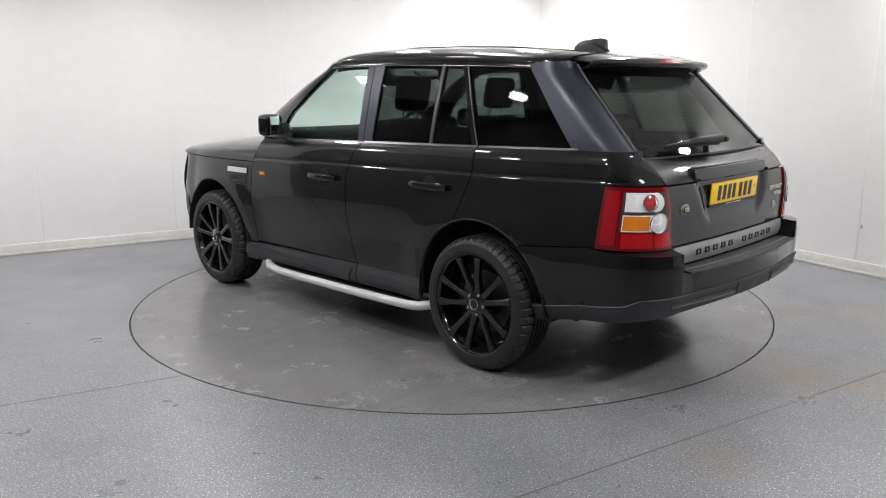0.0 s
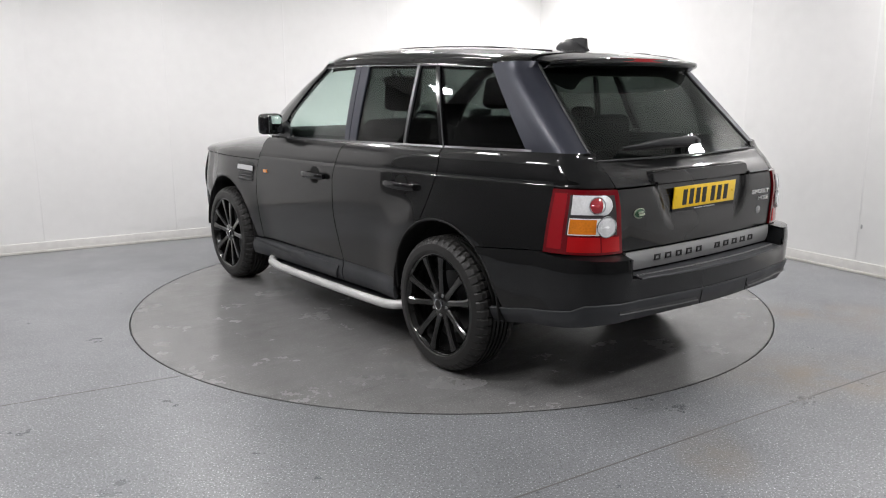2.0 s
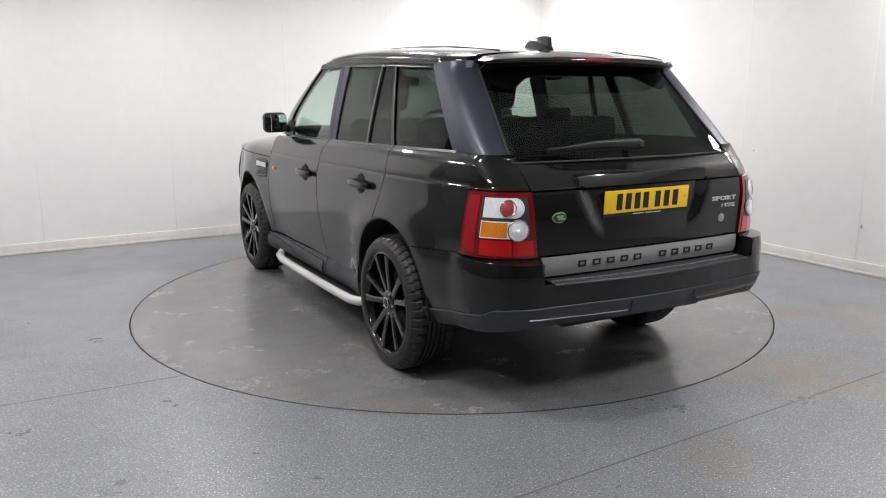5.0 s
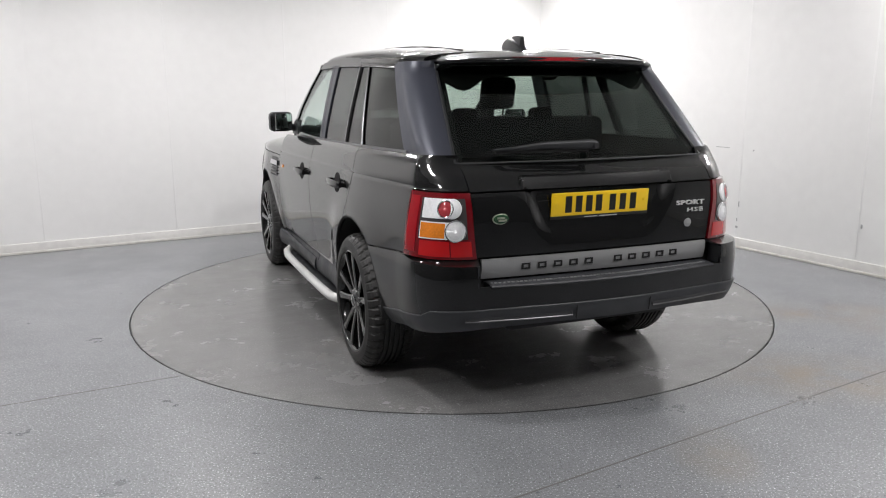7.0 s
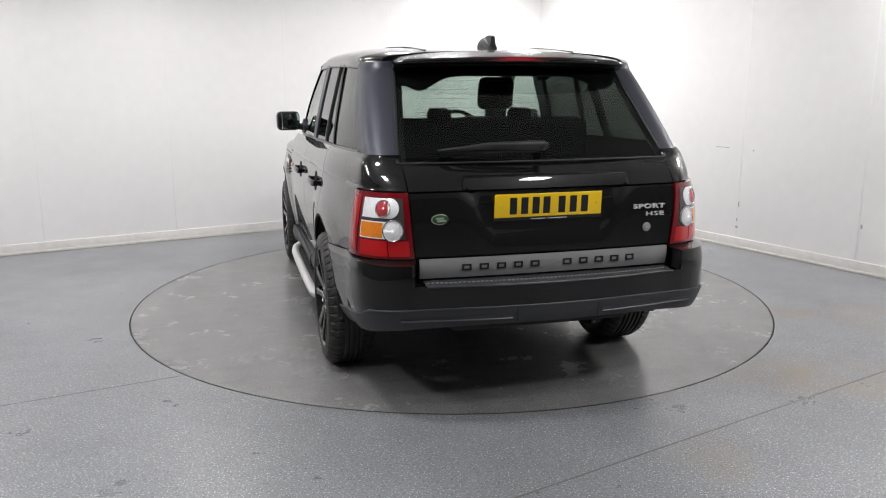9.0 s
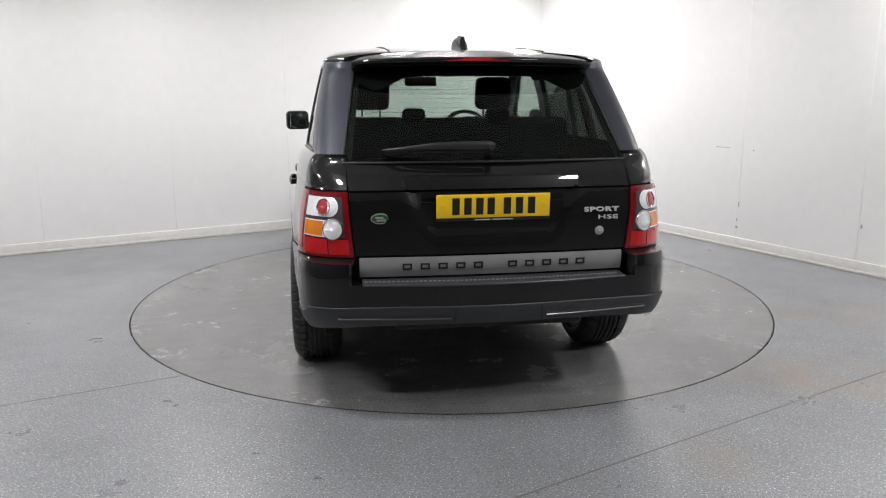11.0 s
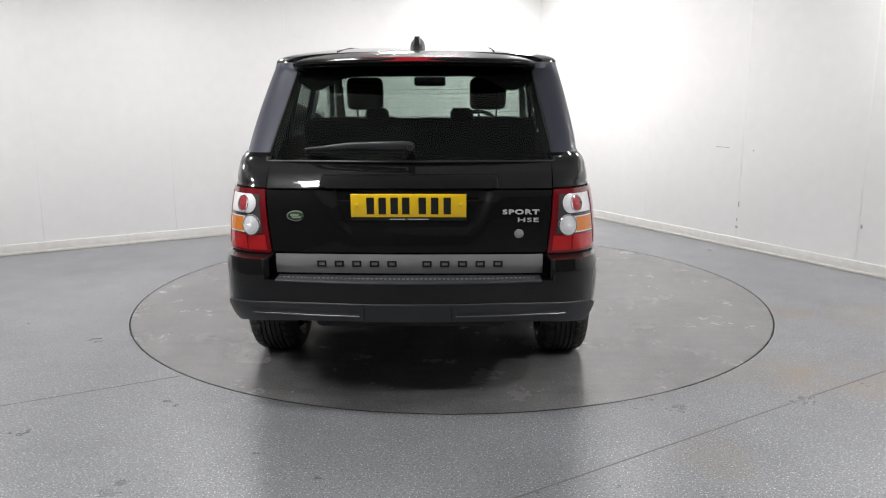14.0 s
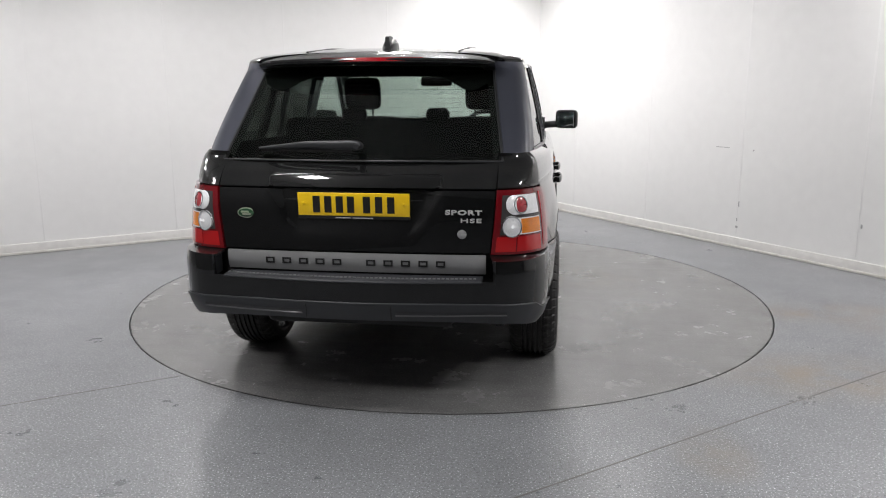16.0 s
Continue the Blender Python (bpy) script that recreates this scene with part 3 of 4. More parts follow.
    # proud wedge of the front cladding, deepest at its slanted rear end
    def wedge(f, g):
        y = lerp(0.93, -0.235, f) - 0.03 * g * f
        z = lerp(lerp(0.375, 0.288, f), lerp(0.392, 0.378, f), g)
        return flip(s, Vector((-half(y, 0.40) - 0.012 - 0.014 * min(1.0, 3 * f) * math.sin(math.pi * lerp(0.15, 0.85, g)), y, z)))
    part("sill_wedge", surf(wedge, 16, 8, 0.02), CLAD, car, "satin dark plastic wedge on the sill")
    path = [(0.80, 0.74, 0.275), (0.865, 0.72, 0.262), (0.915, 0.64, 0.250), (0.935, 0.50, 0.242), (0.938, 0.2, 0.242), (0.938, -0.2, 0.246), (0.938, -0.6, 0.252), (0.935, -0.85, 0.258), (0.915, -0.93, 0.262), (0.86, -0.975, 0.268), (0.80, -0.985, 0.272)]
    fine = []
    for a, b in zip(path, path[1:]):
        for k in range(4):
            fine.append(Vector(a).lerp(Vector(b), k / 4))
    fine.append(Vector(path[-1]))
    pts = [flip(-s, v) for v in fine]
    board = part("running_board", surf(lambda f, g: flip(s, Vector((-lerp(0.74, curve(lerp(0.72, -0.97, f), [-0.97, -0.85, 0.5, 0.72], [0.86, 0.925, 0.925, 0.86]), g), lerp(0.72, -0.97, f), 0.262 + rise(lerp(0.72, -0.97, f)) * 0.5))), 20, 6, 0.03, ref=(0, 0, 0)), PLASTIC, car, "side step with a matt aluminium edge")
    part("edge_rail", sweep(bmesh.new(), [v + Vector((0.008 if v.x < 0 else -0.008, 0, 0.004)) for v in pts], 0.028, 14, 0.95), ALU, board, "matt aluminium rail")
    for yw in (-AXLE, AXLE):
        pts = []
        for k in range(41):
            a = lerp(math.radians(-2), math.radians(182), k / 40)
            y, z = yw + 0.445 * math.cos(a), HUB + 0.015 + 0.445 * math.sin(a)
            if yw < 0 and y < -1.57 and z < 0.70:
                base = -bump_skin(y, max(z, 0.36)).x
            else:
                base = half(y, z)
            pts.append(flip(s, Vector((-base + 0.006, y, z))))
        part("arch_lip", sweep(bmesh.new(), pts, 0.008, 8), SHELL, car)
    # windows
    pane = lambda nm, yf, yr, mat, parent, lab="": part(nm, surf(pane_fn(s, yf, yr, lambda y: SILL(y) + 0.004, lambda y: HEAD(y) - 0.004, -0.008), 24, 24, 0.004), mat, parent, lab)
    pane("window", GLASS_F, B_FRONT, TINTED, fd, "clear greenish side window")
    pane("window", B_REAR, DIV_F, PRIVACY, rd, "dark privacy glass window")
    pane("quarter_light", DIV_R, C_FRONT, PRIVACY, rd, "dark privacy glass")
    pane("side_window", C_REAR, D_EDGE, PRIVACY, quarter, "dark privacy glass window")

    def pillar(nm, yf, yr, parent, mat=GLOSSY, out=0.0, z0=SILL, z1=HEAD, lab=""):
        return part(nm, surf(pane_fn(s, yf, yr, z0, z1, out), 4, 10, 0.03), mat, parent, lab)
    up = lambda y: HEAD(y) + 0.012
    pillar("b_pillar", lambda z: B_FRONT(z) + 0.004, lambda z: -0.366 + GAP, fd, PILLAR, 0.0, SILL, up)
    pillar("b_pillar", lambda z: -0.366 - GAP, lambda z: B_REAR(z) - 0.004, rd, PILLAR, 0.0, SILL, up)
    pillar("window_divider", DIV_F, DIV_R, rd, TRIM, 0.003)
    pillar("c_pillar", lambda z: C_FRONT(z) + 0.006, lambda z: C_REAR(z) - 0.006, quarter, GLOSSY, -0.003, SILL, up)
    bm = bmesh.new()
    rod(bm, [flip(s, Vector((-green(C_REAR(z), z) - 0.001, C_REAR(z), z))) for z in (1.205, 1.3, 1.4, 1.5, 1.625)], 0.0035)
    part("pillar_trim", bm, TRIM, quarter)
    # bright line under the windows, black head frame over them
    for y0, y1, parent in ((0.46, -0.362, fd), (-0.37, -1.308, rd), (-1.325, -1.925, quarter)):
        bm = surf(lambda f, g: flip(s, Vector((-green(lerp(y0, y1, f), SILL(lerp(y0, y1, f))) - 0.006 + 0.004 * g, lerp(y0, y1, f), SILL(lerp(y0, y1, f)) - 0.004 + 0.010 * g))), 16, 2, 0.016)
        part("waist_moulding", bm, TRIM, parent, "dull bright moulding under the windows")
    for y0, y1, parent in ((0.055, -0.362, fd), (-0.37, -1.13, rd), (-1.14, -1.575, quarter)):
        bm = surf(lambda f, g: flip(s, Vector((-green(lerp(y0, y1, f), HEAD(lerp(y0, y1, f))) - 0.001 + 0.010 * g * g, lerp(y0, y1, f), HEAD(lerp(y0, y1, f)) - 0.008 + 0.030 * g))), 16, 3, 0.025)
        part("window_head", bm, GLOSSY, parent)
        bm = rod(bmesh.new(), [flip(s, Vector((-green(lerp(y0, y1, f / 8), HEAD(lerp(y0, y1, f / 8))) - 0.003, lerp(y0, y1, f / 8), HEAD(lerp(y0, y1, f / 8)) - 0.009))) for f in range(9)], 0.003)
        part("head_trim", bm, TRIM, parent)
    # windscreen pillar, from the wing to the roof
    def ap(f, g):
        z = lerp(1.165, 1.655, g)
        ye = GLASS_F(z) + 0.004
        yo = curve(z, [1.165, 1.335, 1.525, 1.655], [0.88, 0.715, 0.395, 0.125])
        y = lerp(yo, ye, f)
        return flip(s, Vector((-green(ye, min(z, 1.64)) + 0.055 * (1 - f) ** 2, y, z)))
    part("windscreen_pillar", surf(ap, 6, 14, 0.035), PAINT, car)
    # rear pillar that wraps round to the rear window
    part("rear_pillar", surf(lambda f, g: flip(s, d_pillar(f, lerp(1.192, 1.630, g))), 22, 14, 0.02), PILLAR, car, "broad satin blue-black rear pillar")
    # gutter line where the side meets the roof
    bm = surf(lambda f, g: flip(s, Vector((-roof_edge(lerp(-0.03, -1.60, f))[0] - 0.008 + 0.004 * g, lerp(-0.03, -1.60, f), roof_edge(lerp(-0.03, -1.60, f))[1] - 0.014 + 0.024 * g))), 24, 2, 0.03)
    part("roof_gutter", bm, PAINT, car)
    # door mirror
    m = Matrix.Translation(flip(s, Vector((-0.942 if s < 0 else -1.0, 0.505, 1.260)))) @ Matrix.Rotation(radians(-13 * s), 4, "Z")
    bm = bmesh.new()
    add_box(bm, (-0.086, -0.050, -0.071), (0.086, 0.038, 0.071), m, 0.032)
    mir = part("wing_mirror", bm, GLOSSY, car, "gloss black door mirror")
    # slightly domed glass
    tilt = m @ Matrix.Translation((0, -0.056, 0)) @ Matrix.Rotation(radians(-12 * s), 4, "Z")
    bm = surf(lambda f, g: tilt @ Vector((lerp(-0.070, 0.070, f), -0.002 - 0.004 * (1 - (2 * f - 1) ** 2) - 0.003 * (1 - (2 * g - 1) ** 2), lerp(-0.057, 0.057, g))), 12, 10, 0.004)
    part("mirror_glass", bm, MIRROR, mir, "silvered mirror glass")
    bm = sweep(bmesh.new(), [flip(s, Vector(q)) for q in ((-0.90 if s < 0 else -0.95, 0.51, 1.225), (-0.845, 0.53, 1.215), (-0.795, 0.54, 1.205))], [0.028, 0.026, 0.034], 10)
    part("mirror_arm", bm, PLASTIC, mir)
    bm = surf(lambda f, g: flip(s, Vector((-green(0.5, 1.2) - 0.004, lerp(0.62, 0.43, f), lerp(1.165, lerp(1.30, 1.225, 1 - f) if f < 0.7 else lerp(1.278, 1.225, (f - 0.7) / 0.3), g)))), 6, 4, 0.02)
    part("mirror_sail", bm, PLASTIC, mir)


def roof_edge(y):
    """Half width and height of the roof's side edge."""
    return green(min(y, 0.1), HEAD(y)) - 0.010, HEAD(y) + 0.020


ROOF_TOP = table([-1.95, -1.75, -1.45, -1.15, -0.8, -0.3, 0.1, 0.3], [1.655, 1.682, 1.712, 1.733, 1.748, 1.756, 1.742, 1.725])


def roof_fn(f, y):
    w, ze = roof_edge(y)
    if y > -0.15:
        w -= 0.065 * ((y + 0.15) / 0.28) ** 2
        ze -= 0.012 * ((y + 0.15) / 0.28) ** 2
    if y < -1.45:
        w += 0.012 * min(1.0, (-1.45 - y) / 0.12)
    if y < -1.60:
        w = 0.590 + (w - 0.590) * max(0.0, 1 - min(1.0, (-1.60 - y) / 0.152) ** 2.5) ** (1 / 2.5)
    a = math.pi * f
    n = 2.7
    c, d = math.cos(a), max(0.0, math.sin(a))
    x = -w * math.copysign(abs(c) ** (2 / n), c)
    return Vector((x, y - 0.0, ze + (ROOF_TOP(y) - ze) * d ** (2 / n)))


def screen(f, g):
    """The windscreen, bowed forward in the middle."""
    z = lerp(1.16, 1.675, g)
    yo = curve(z, [1.165, 1.335, 1.525, 1.66], [0.88, 0.715, 0.395, 0.125])
    w = green(GLASS_F(z), min(z, 1.64)) - 0.055
    x = lerp(-w, w, f)
    return Vector((x, yo + 0.16 * (1 - (x / w) ** 2) * (1 - 0.25 * g), z + 0.035 * (1 - (x / w) ** 2) * g))


def word(name, text, x0, x1, z0, z1, fat, y, mat, parent, label):
    """A raised word, facing backwards, fitted between x0, x1 and z0, z1."""
    cu = bpy.data.curves.new(name, "FONT")
    cu.body, cu.extrude, cu.offset, cu.space_character, cu.resolution_u = text, 0.02, fat * 6, 1.12, 3
    ob = bpy.data.objects.new(name, cu)
    scene.collection.objects.link(ob)
    me = bpy.data.meshes.new_from_object(ob.evaluated_get(bpy.context.evaluated_depsgraph_get()))
    bpy.data.objects.remove(ob)
    lo = [min(v.co[k] for v in me.vertices) for k in range(3)]
    hi = [max(v.co[k] for v in me.vertices) for k in range(3)]
    for v in me.vertices:
        q = [(v.co[k] - lo[k]) / (hi[k] - lo[k]) for k in range(3)]
        v.co = (lerp(x0, x1, q[0]), y - 0.006 * q[2] + 0.004 * (1 - q[2]), lerp(z0, z1, q[1]))
    me.materials.clear()
    me.materials.append(mat)
    o = new(name, me)
    o.parent = parent
    return tagged(o, label)


def make_body():
    for s in (-1, 1):
        body_side(s)
    # underside
    part("underbody", box((-0.72, -1.70, 0.27), (0.72, 2.0, 0.42), bevel=0.03), SHELL, car, "dark underside of the car")
    bm = bmesh.new()
    add_box(bm, (-0.45, -2.30, 0.40), (0.45, -1.65, 0.50), bevel=0.03)
    part("silencer", bm, SHELL, car)
    # roof
    roof = part("roof", surf(lambda f, g: roof_fn(f, lerp(0.13, -1.745, g)), 36, 26, 0.02), PAINT, car)
    for x in (-0.40, 0.40):
        part("roof_joint", rod(bmesh.new(), [roof_fn(math.acos(-math.copysign(abs(x / roof_edge(y)[0]) ** 1.35, x)) / math.pi, y) + Vector((0, 0, 0.001)) for y in (-1.66, -1.2, -0.8, -0.4, 0.05)], 0.005), SHELL, roof)
    # spoiler with the high brake lamp
    def sp(f, g):
        x = lerp(-0.60, 0.60, f)
        k = 1 - (x / 0.60) ** 2
        y0 = -1.695
        y1 = -1.840 - 0.090 * k ** 0.6
        zt = lerp(1.640, 1.690, k ** 0.45)
        zr = lerp(1.626, 1.648, k ** 0.45)
        zb = lerp(1.598, 1.606, k)
        if g < 0.45:
            q = g / 0.45
            return Vector((x, lerp(y0, y1, q), lerp(zt, zr, q ** 1.3)))
        if g < 0.7:
            q = (g - 0.45) / 0.25
            return Vector((x, y1 + 0.012 * q * q - 0.008 * math.sin(math.pi * q), lerp(zr, zb + 0.004, q)))
        q = (g - 0.7) / 0.3
        return Vector((x, lerp(y1 + 0.012, -1.79, q), lerp(zb + 0.004, zb - 0.012, q)))
    spoiler = part("spoiler", surf(sp, 30, 24, 0.008, ref=(0, -1.7, 1.62)), PAINT, car, "black roof spoiler over the rear window")
    bm = surf(lambda f, g: Vector((lerp(-0.254, 0.254, f), -1.938 + 0.09 * (lerp(-0.254, 0.254, f) / 0.6) ** 2 + 0.006 * g, lerp(1.630, 1.648, g))), 14, 3, 0.01, ref=(0, -1.0, 1.6))
    part("brake_light", bm, RED, spoiler, "red high-level brake lamp")
    # rear window
    def rw(f, g):
        z = lerp(1.172, 1.612, g)
        xg, yg = tail_glass(min(z, 1.605))
        x = lerp(-xg, xg, f) * 0.992
        return Vector((x, yg - 0.002 - 0.045 * (1 - (x / xg) ** 2), z))
    window = part("rear_window", surf(rw, 56, 28, 0.004), REARGLASS, car, "tinted rear window with a wiper")
    # black printed border of the glass; its deeper top corners paint in the spoiler's dark reflection
    def border(f, g):
        e = abs(2 * f - 1)
        low = 0.885 - 0.16 * math.exp(-((e - 0.80) / 0.16) ** 2)
        v = rw(f, lerp(low, 1.0, g))
        return v + Vector((0, 0.010, -0.002))
    part("dark_border", surf(border, 40, 4, 0.003), SHELL, window, "black printed border of the glass, with the spoiler's dark reflection painted into its top corners")
    for e0, e1 in ((0.0, 0.030), (0.970, 1.0)):
        part("dark_border", surf(lambda f, g: rw(lerp(e0, e1, f), g) + Vector((0, 0.010, -0.002)), 3, 8, 0.003), SHELL, window)
    bm = bmesh.new()
    for k in range(13):
        rod(bm, [rw(0.08 + 0.84 * i / 8, 0.30 + 0.048 * k) + Vector((0, 0.008, 0)) for i in range(9)], 0.0006, 4)
    part("heater_lines", bm, SHELL, window)
    bm = bmesh.new()
    for e in (0.0, 1.0):
        rod(bm, [rw(e, k / 8) + Vector((0, -0.002, 0)) for k in range(9)], 0.007)
    rod(bm, [rw(k / 10, 0.0) + Vector((0, -0.002, 0)) for k in range(11)], 0.005)
    part("rubber_seal", bm, PLASTIC, window)
    # wiper
    bm = lathe(bmesh.new(), [(0.0, -0.05), (0.012, -0.05), (0.016, -0.03), (0.016, 0.026), (0.012, 0.032), (0.0, 0.033)], Matrix.Translation((0.005, -2.235, 1.240)) @ Matrix.Rotation(math.pi / 2, 4, "Z"), 18)
    wip = part("wiper", bm, PLASTIC, window, "long black rear wiper")
    def wiper_arm(f, g):
        x = lerp(0.022, -0.485, f)
        y = curve(x, [-0.485, -0.40, -0.25, -0.08, 0.022], [-2.203, -2.232, -2.252, -2.264, -2.262])
        h = curve(f, [0, 0.04, 0.12, 0.6, 1], [0.010, 0.021, 0.022, 0.015, 0.005])
        a = 2 * math.pi * g
        return Vector((x, y - 0.012 * math.cos(a) * (1 - 0.5 * f), curve(x, [-0.485, -0.25, 0.022], [1.226, 1.246, 1.246]) + h * math.copysign(abs(math.sin(a)) ** 0.8, math.sin(a))))
    part("wiper_arm", surf(wiper_arm, 26, 18, 0, ref=(-0.2, -2.245, 1.243)), PLASTIC, window)
    part("wiper_blade", sweep(bmesh.new(), [(-0.02, -2.248, 1.222), (-0.2, -2.238, 1.224), (-0.35, -2.22, 1.222), (-0.47, -2.195, 1.219)], 0.009, 6, 1.3), RUBBER, window)
    # windscreen
    part("windscreen", surf(screen, 16, 10, 0.005, ref=(0, -1, 1.2)), TINTED, car, "clear greenish windscreen")
    # bonnet and nose
    def bonnet(f, g):
        y = lerp(0.79, 2.10, g)
        n = 2.6
        a = math.pi * f
        c, d = math.cos(a), max(0.0, math.sin(a))
        k = max(0.0, (y - 1.72) / 0.42)
        w = half(min(y, NOSE), 1.0) if k <= 0 else X1 + (half(NOSE, 1.0) - X1) * max(0.0, 1 - min(1, k) ** 2.2) ** (1 / 2.2)
        H = curve(y, [0.79, 1.3, 1.7, 1.95, 2.1], [0.185, 0.160, 0.125, 0.080, 0.02])
        e = 1.008 + rise(y) * 0.6
        return Vector((-w * math.copysign(abs(c) ** (2 / n), c), y + (0.10 * d if g > 0.85 else 0.0), e + H * d ** (2 / n)))
    part("bonnet", surf(bonnet, 30, 22, 0.012, ref=(0, 1.2, 0.5)), PAINT, car)
    part("scuttle", surf(lambda f, g: Vector((lerp(-0.66, 0.66, f), lerp(0.76, 1.0, g), 1.14 + 0.03 * math.sin(math.pi * f))), 10, 3, 0.02, ref=(0, 0.9, 0.5)), PLASTIC, car)
    for nm, za, zb, u0, mat in (("front_bumper", 0.30, 0.66, 1.80, CLAD), ("front_panel", 0.665, 1.0, 1.85, PAINT)):
        def fb(f, g):
            u = lerp(u0, 2 * (NOSE + NOSE_ARC + X1) - u0, f)
            mid = NOSE + NOSE_ARC + X1
            z = lerp(za, zb, g)
            v = skin(u if u <= mid else 2 * mid - u, z, 0.012 * math.sin(math.pi * g))
            return Vector((v.x if u <= mid else -v.x, v.y, v.z))
        part(nm, surf(fb, 44, 8, 0.02), mat, car)
    # tailgate, in two leaves, with a raised lip over the plate
    def gate(z0, z1, nv, out=0.0):
        tin = table([0.765, 1.058, 1.17], [-2.466, -2.437, -2.430])

        def fn(f, g):
            z = lerp(z0, z1, g)
            u = lerp(tin(z), -3.08, min(1, 2 * f)) if f <= 0.5 else lerp(tin(z), -3.08, 2 - 2 * f)
            v = skin(u, z, out)
            if f > 0.5:
                v.x = -v.x
            # shallow tray round the plate
            ax = abs(v.x)
            k = min(1.0, max(0.0, (curve(z, [0.84, 1.05], [0.325, 0.415]) - ax) / 0.075)) * min(1.0, max(0.0, (z - 0.815) / 0.11)) * (1.0 if z < 1.062 else 0.0)
            v.y += 0.022 * k * k * (3 - 2 * k)
            return v
        return fn
    fs = sorted(set([i / 48 for i in range(49)] + [0.5 + e * q for e in (-1, 1) for q in (0.19, 0.2, 0.205, 0.21, 0.22, 0.235, 0.245, 0.255, 0.265, 0.275, 0.285)]))
    gs = [0, .1, .2, .25, .28, .30, .33, .36, .39, .42, .5, .6, .7, .8, .9, .97, 1]
    tailgate = part("tailgate", surf(gate(0.772, 1.052, 16), 0, 0, 0.012, us=fs, vs=gs), PAINT, car, "glossy black tailgate with a number plate")
    hatch = part("upper_tailgate", surf(gate(1.060, 1.168, 10), 48, 18, 0.012), PAINT, car)
    # broad grab garnish over the plate, with rounded ends and an undercut lower edge
    def lip(f, g):
        x = lerp(-0.405, 0.405, f)
        e = max(0.0, (abs(x) - 0.380) / 0.025)
        top = 1.119 - 0.022 * (1 - math.sqrt(max(0.0, 1 - e * e)))
        z = lerp(1.062, top, g)
        k = min(1.0, (0.405 - abs(x)) / 0.010) * min(1.0, (1 - g) / 0.10)
        k = 1 - (1 - k) ** 2
        yb = skin(-3.08 + abs(x), 1.062).y
        return Vector((x, lerp(skin(-3.08 + abs(x), z).y - 0.001, min(yb + 0.45 * (skin(-3.08 + abs(x), z).y - yb) - 0.010, skin(-3.08 + abs(x), z).y - 0.004), k), z))
    fs2 = sorted(set([i / 40 for i in range(41)] + [q for k in (0.003, 0.006, 0.009, 0.012, 0.016, 0.02, 0.026, 0.032) for q in (k, 1 - k)]))
    part("grab_lip", surf(lip, 0, 0, 0.006, us=fs2, vs=[0, 0.2, 0.4, 0.6, 0.75, 0.88, 0.90, 0.925, 0.95, 0.975, 1.0]), PAINT, hatch)
    for x in (-0.385, 0.385):
        bm = bmesh.new()
        bmesh.ops.create_uvsphere(bm, u_segments=12, v_segments=8, radius=0.007, matrix=Matrix.Translation((x, skin(-2.7, 1.06).y - 0.012, 1.068)))
        part("end_cap", bm, GLOSSY, hatch)
    # number plate, with its characters as plain bars
    PL = Matrix.Translation((0, -2.340, 0.984)) @ Matrix.Rotation(radians(4), 4, "X")
    plate = part("number_plate", box((-0.26, -0.004, -0.0535), (0.26, 0.004, 0.0535), PL, 0.003), YELLOW, tailgate, "yellow number plate with plain black bars")
    for x in (-0.172, -0.118, -0.064, -0.012, 0.062, 0.118, 0.174):
        part("bar", box((x - 0.0165, -0.0055, -0.038), (x + 0.0165, -0.003, 0.038), PL), BLACKINK, plate)
    for x in (-0.235, 0.235):
        bm = lathe(bmesh.new(), [(0.0, 0.008), (0.007, 0.007), (0.009, 0.0)], PL @ Matrix.Translation((x, 0, 0.004)) @ Matrix.Rotation(-math.pi / 2, 4, "Z"), 12)
        part("screw_cap", bm, YELLOW, plate)
    part("plate_edge", box((-0.262, -0.003, -0.068), (0.262, 0.004, -0.0535), PL), BLACKINK, plate)
    for x0, x1 in ((-0.085, -0.015), (-0.005, 0.09)):
        part("small_print", box((x0, -0.0042, -0.064), (x1, -0.002, -0.060), PL), PALE, plate)
    # oval badge, lettering as plain blocks, lock
    def oval(name, x, z, a, b, mat, d, parent, lab=""):
        bm = surf(lambda f, g: Vector((x + a * g * math.cos(2 * math.pi * f), skin(-3.08 + abs(x), z).y - d - 0.004 * (1 - g * g), z + b * g * math.sin(2 * math.pi * f))), 28, 4, 0.006)
        return part(name, bm, mat, parent, lab)
    oval("badge_rim", -0.510, 0.938, 0.042, 0.024, BADGERIM, 0.001, tailgate, "pale rim of the badge")
    oval("badge", -0.510, 0.938, 0.037, 0.020, GREEN, 0.004, tailgate, "green oval badge")
    for dx, dz, w in ((-0.004, 0.005, 0.018), (0.004, -0.006, 0.020)):
        part("badge_bar", box((-0.510 + dx - w, skin(-2.57, 0.938).y - 0.011, 0.938 + dz - 0.004), (-0.510 + dx + w, skin(-2.57, 0.938).y - 0.007, 0.938 + dz + 0.004)), BADGERIM, tailgate)
    oval("lock", 0.497, 0.858, 0.021, 0.021, SILVER, 0.003, tailgate, "round silver lock")
    ysk = lambda x, z: skin(-3.08 + abs(x), z).y
    word("lettering", "SPORT", 0.4215, 0.5865, 0.946, 0.968, 0.0055, ysk(0.5, 0.95) - 0.002, ALU, tailgate, "raised chrome word")
    word("lettering", "HSE", 0.4915, 0.5845, 0.911, 0.930, 0.002, ysk(0.54, 0.92) - 0.002, ALU, tailgate, "raised chrome letters")
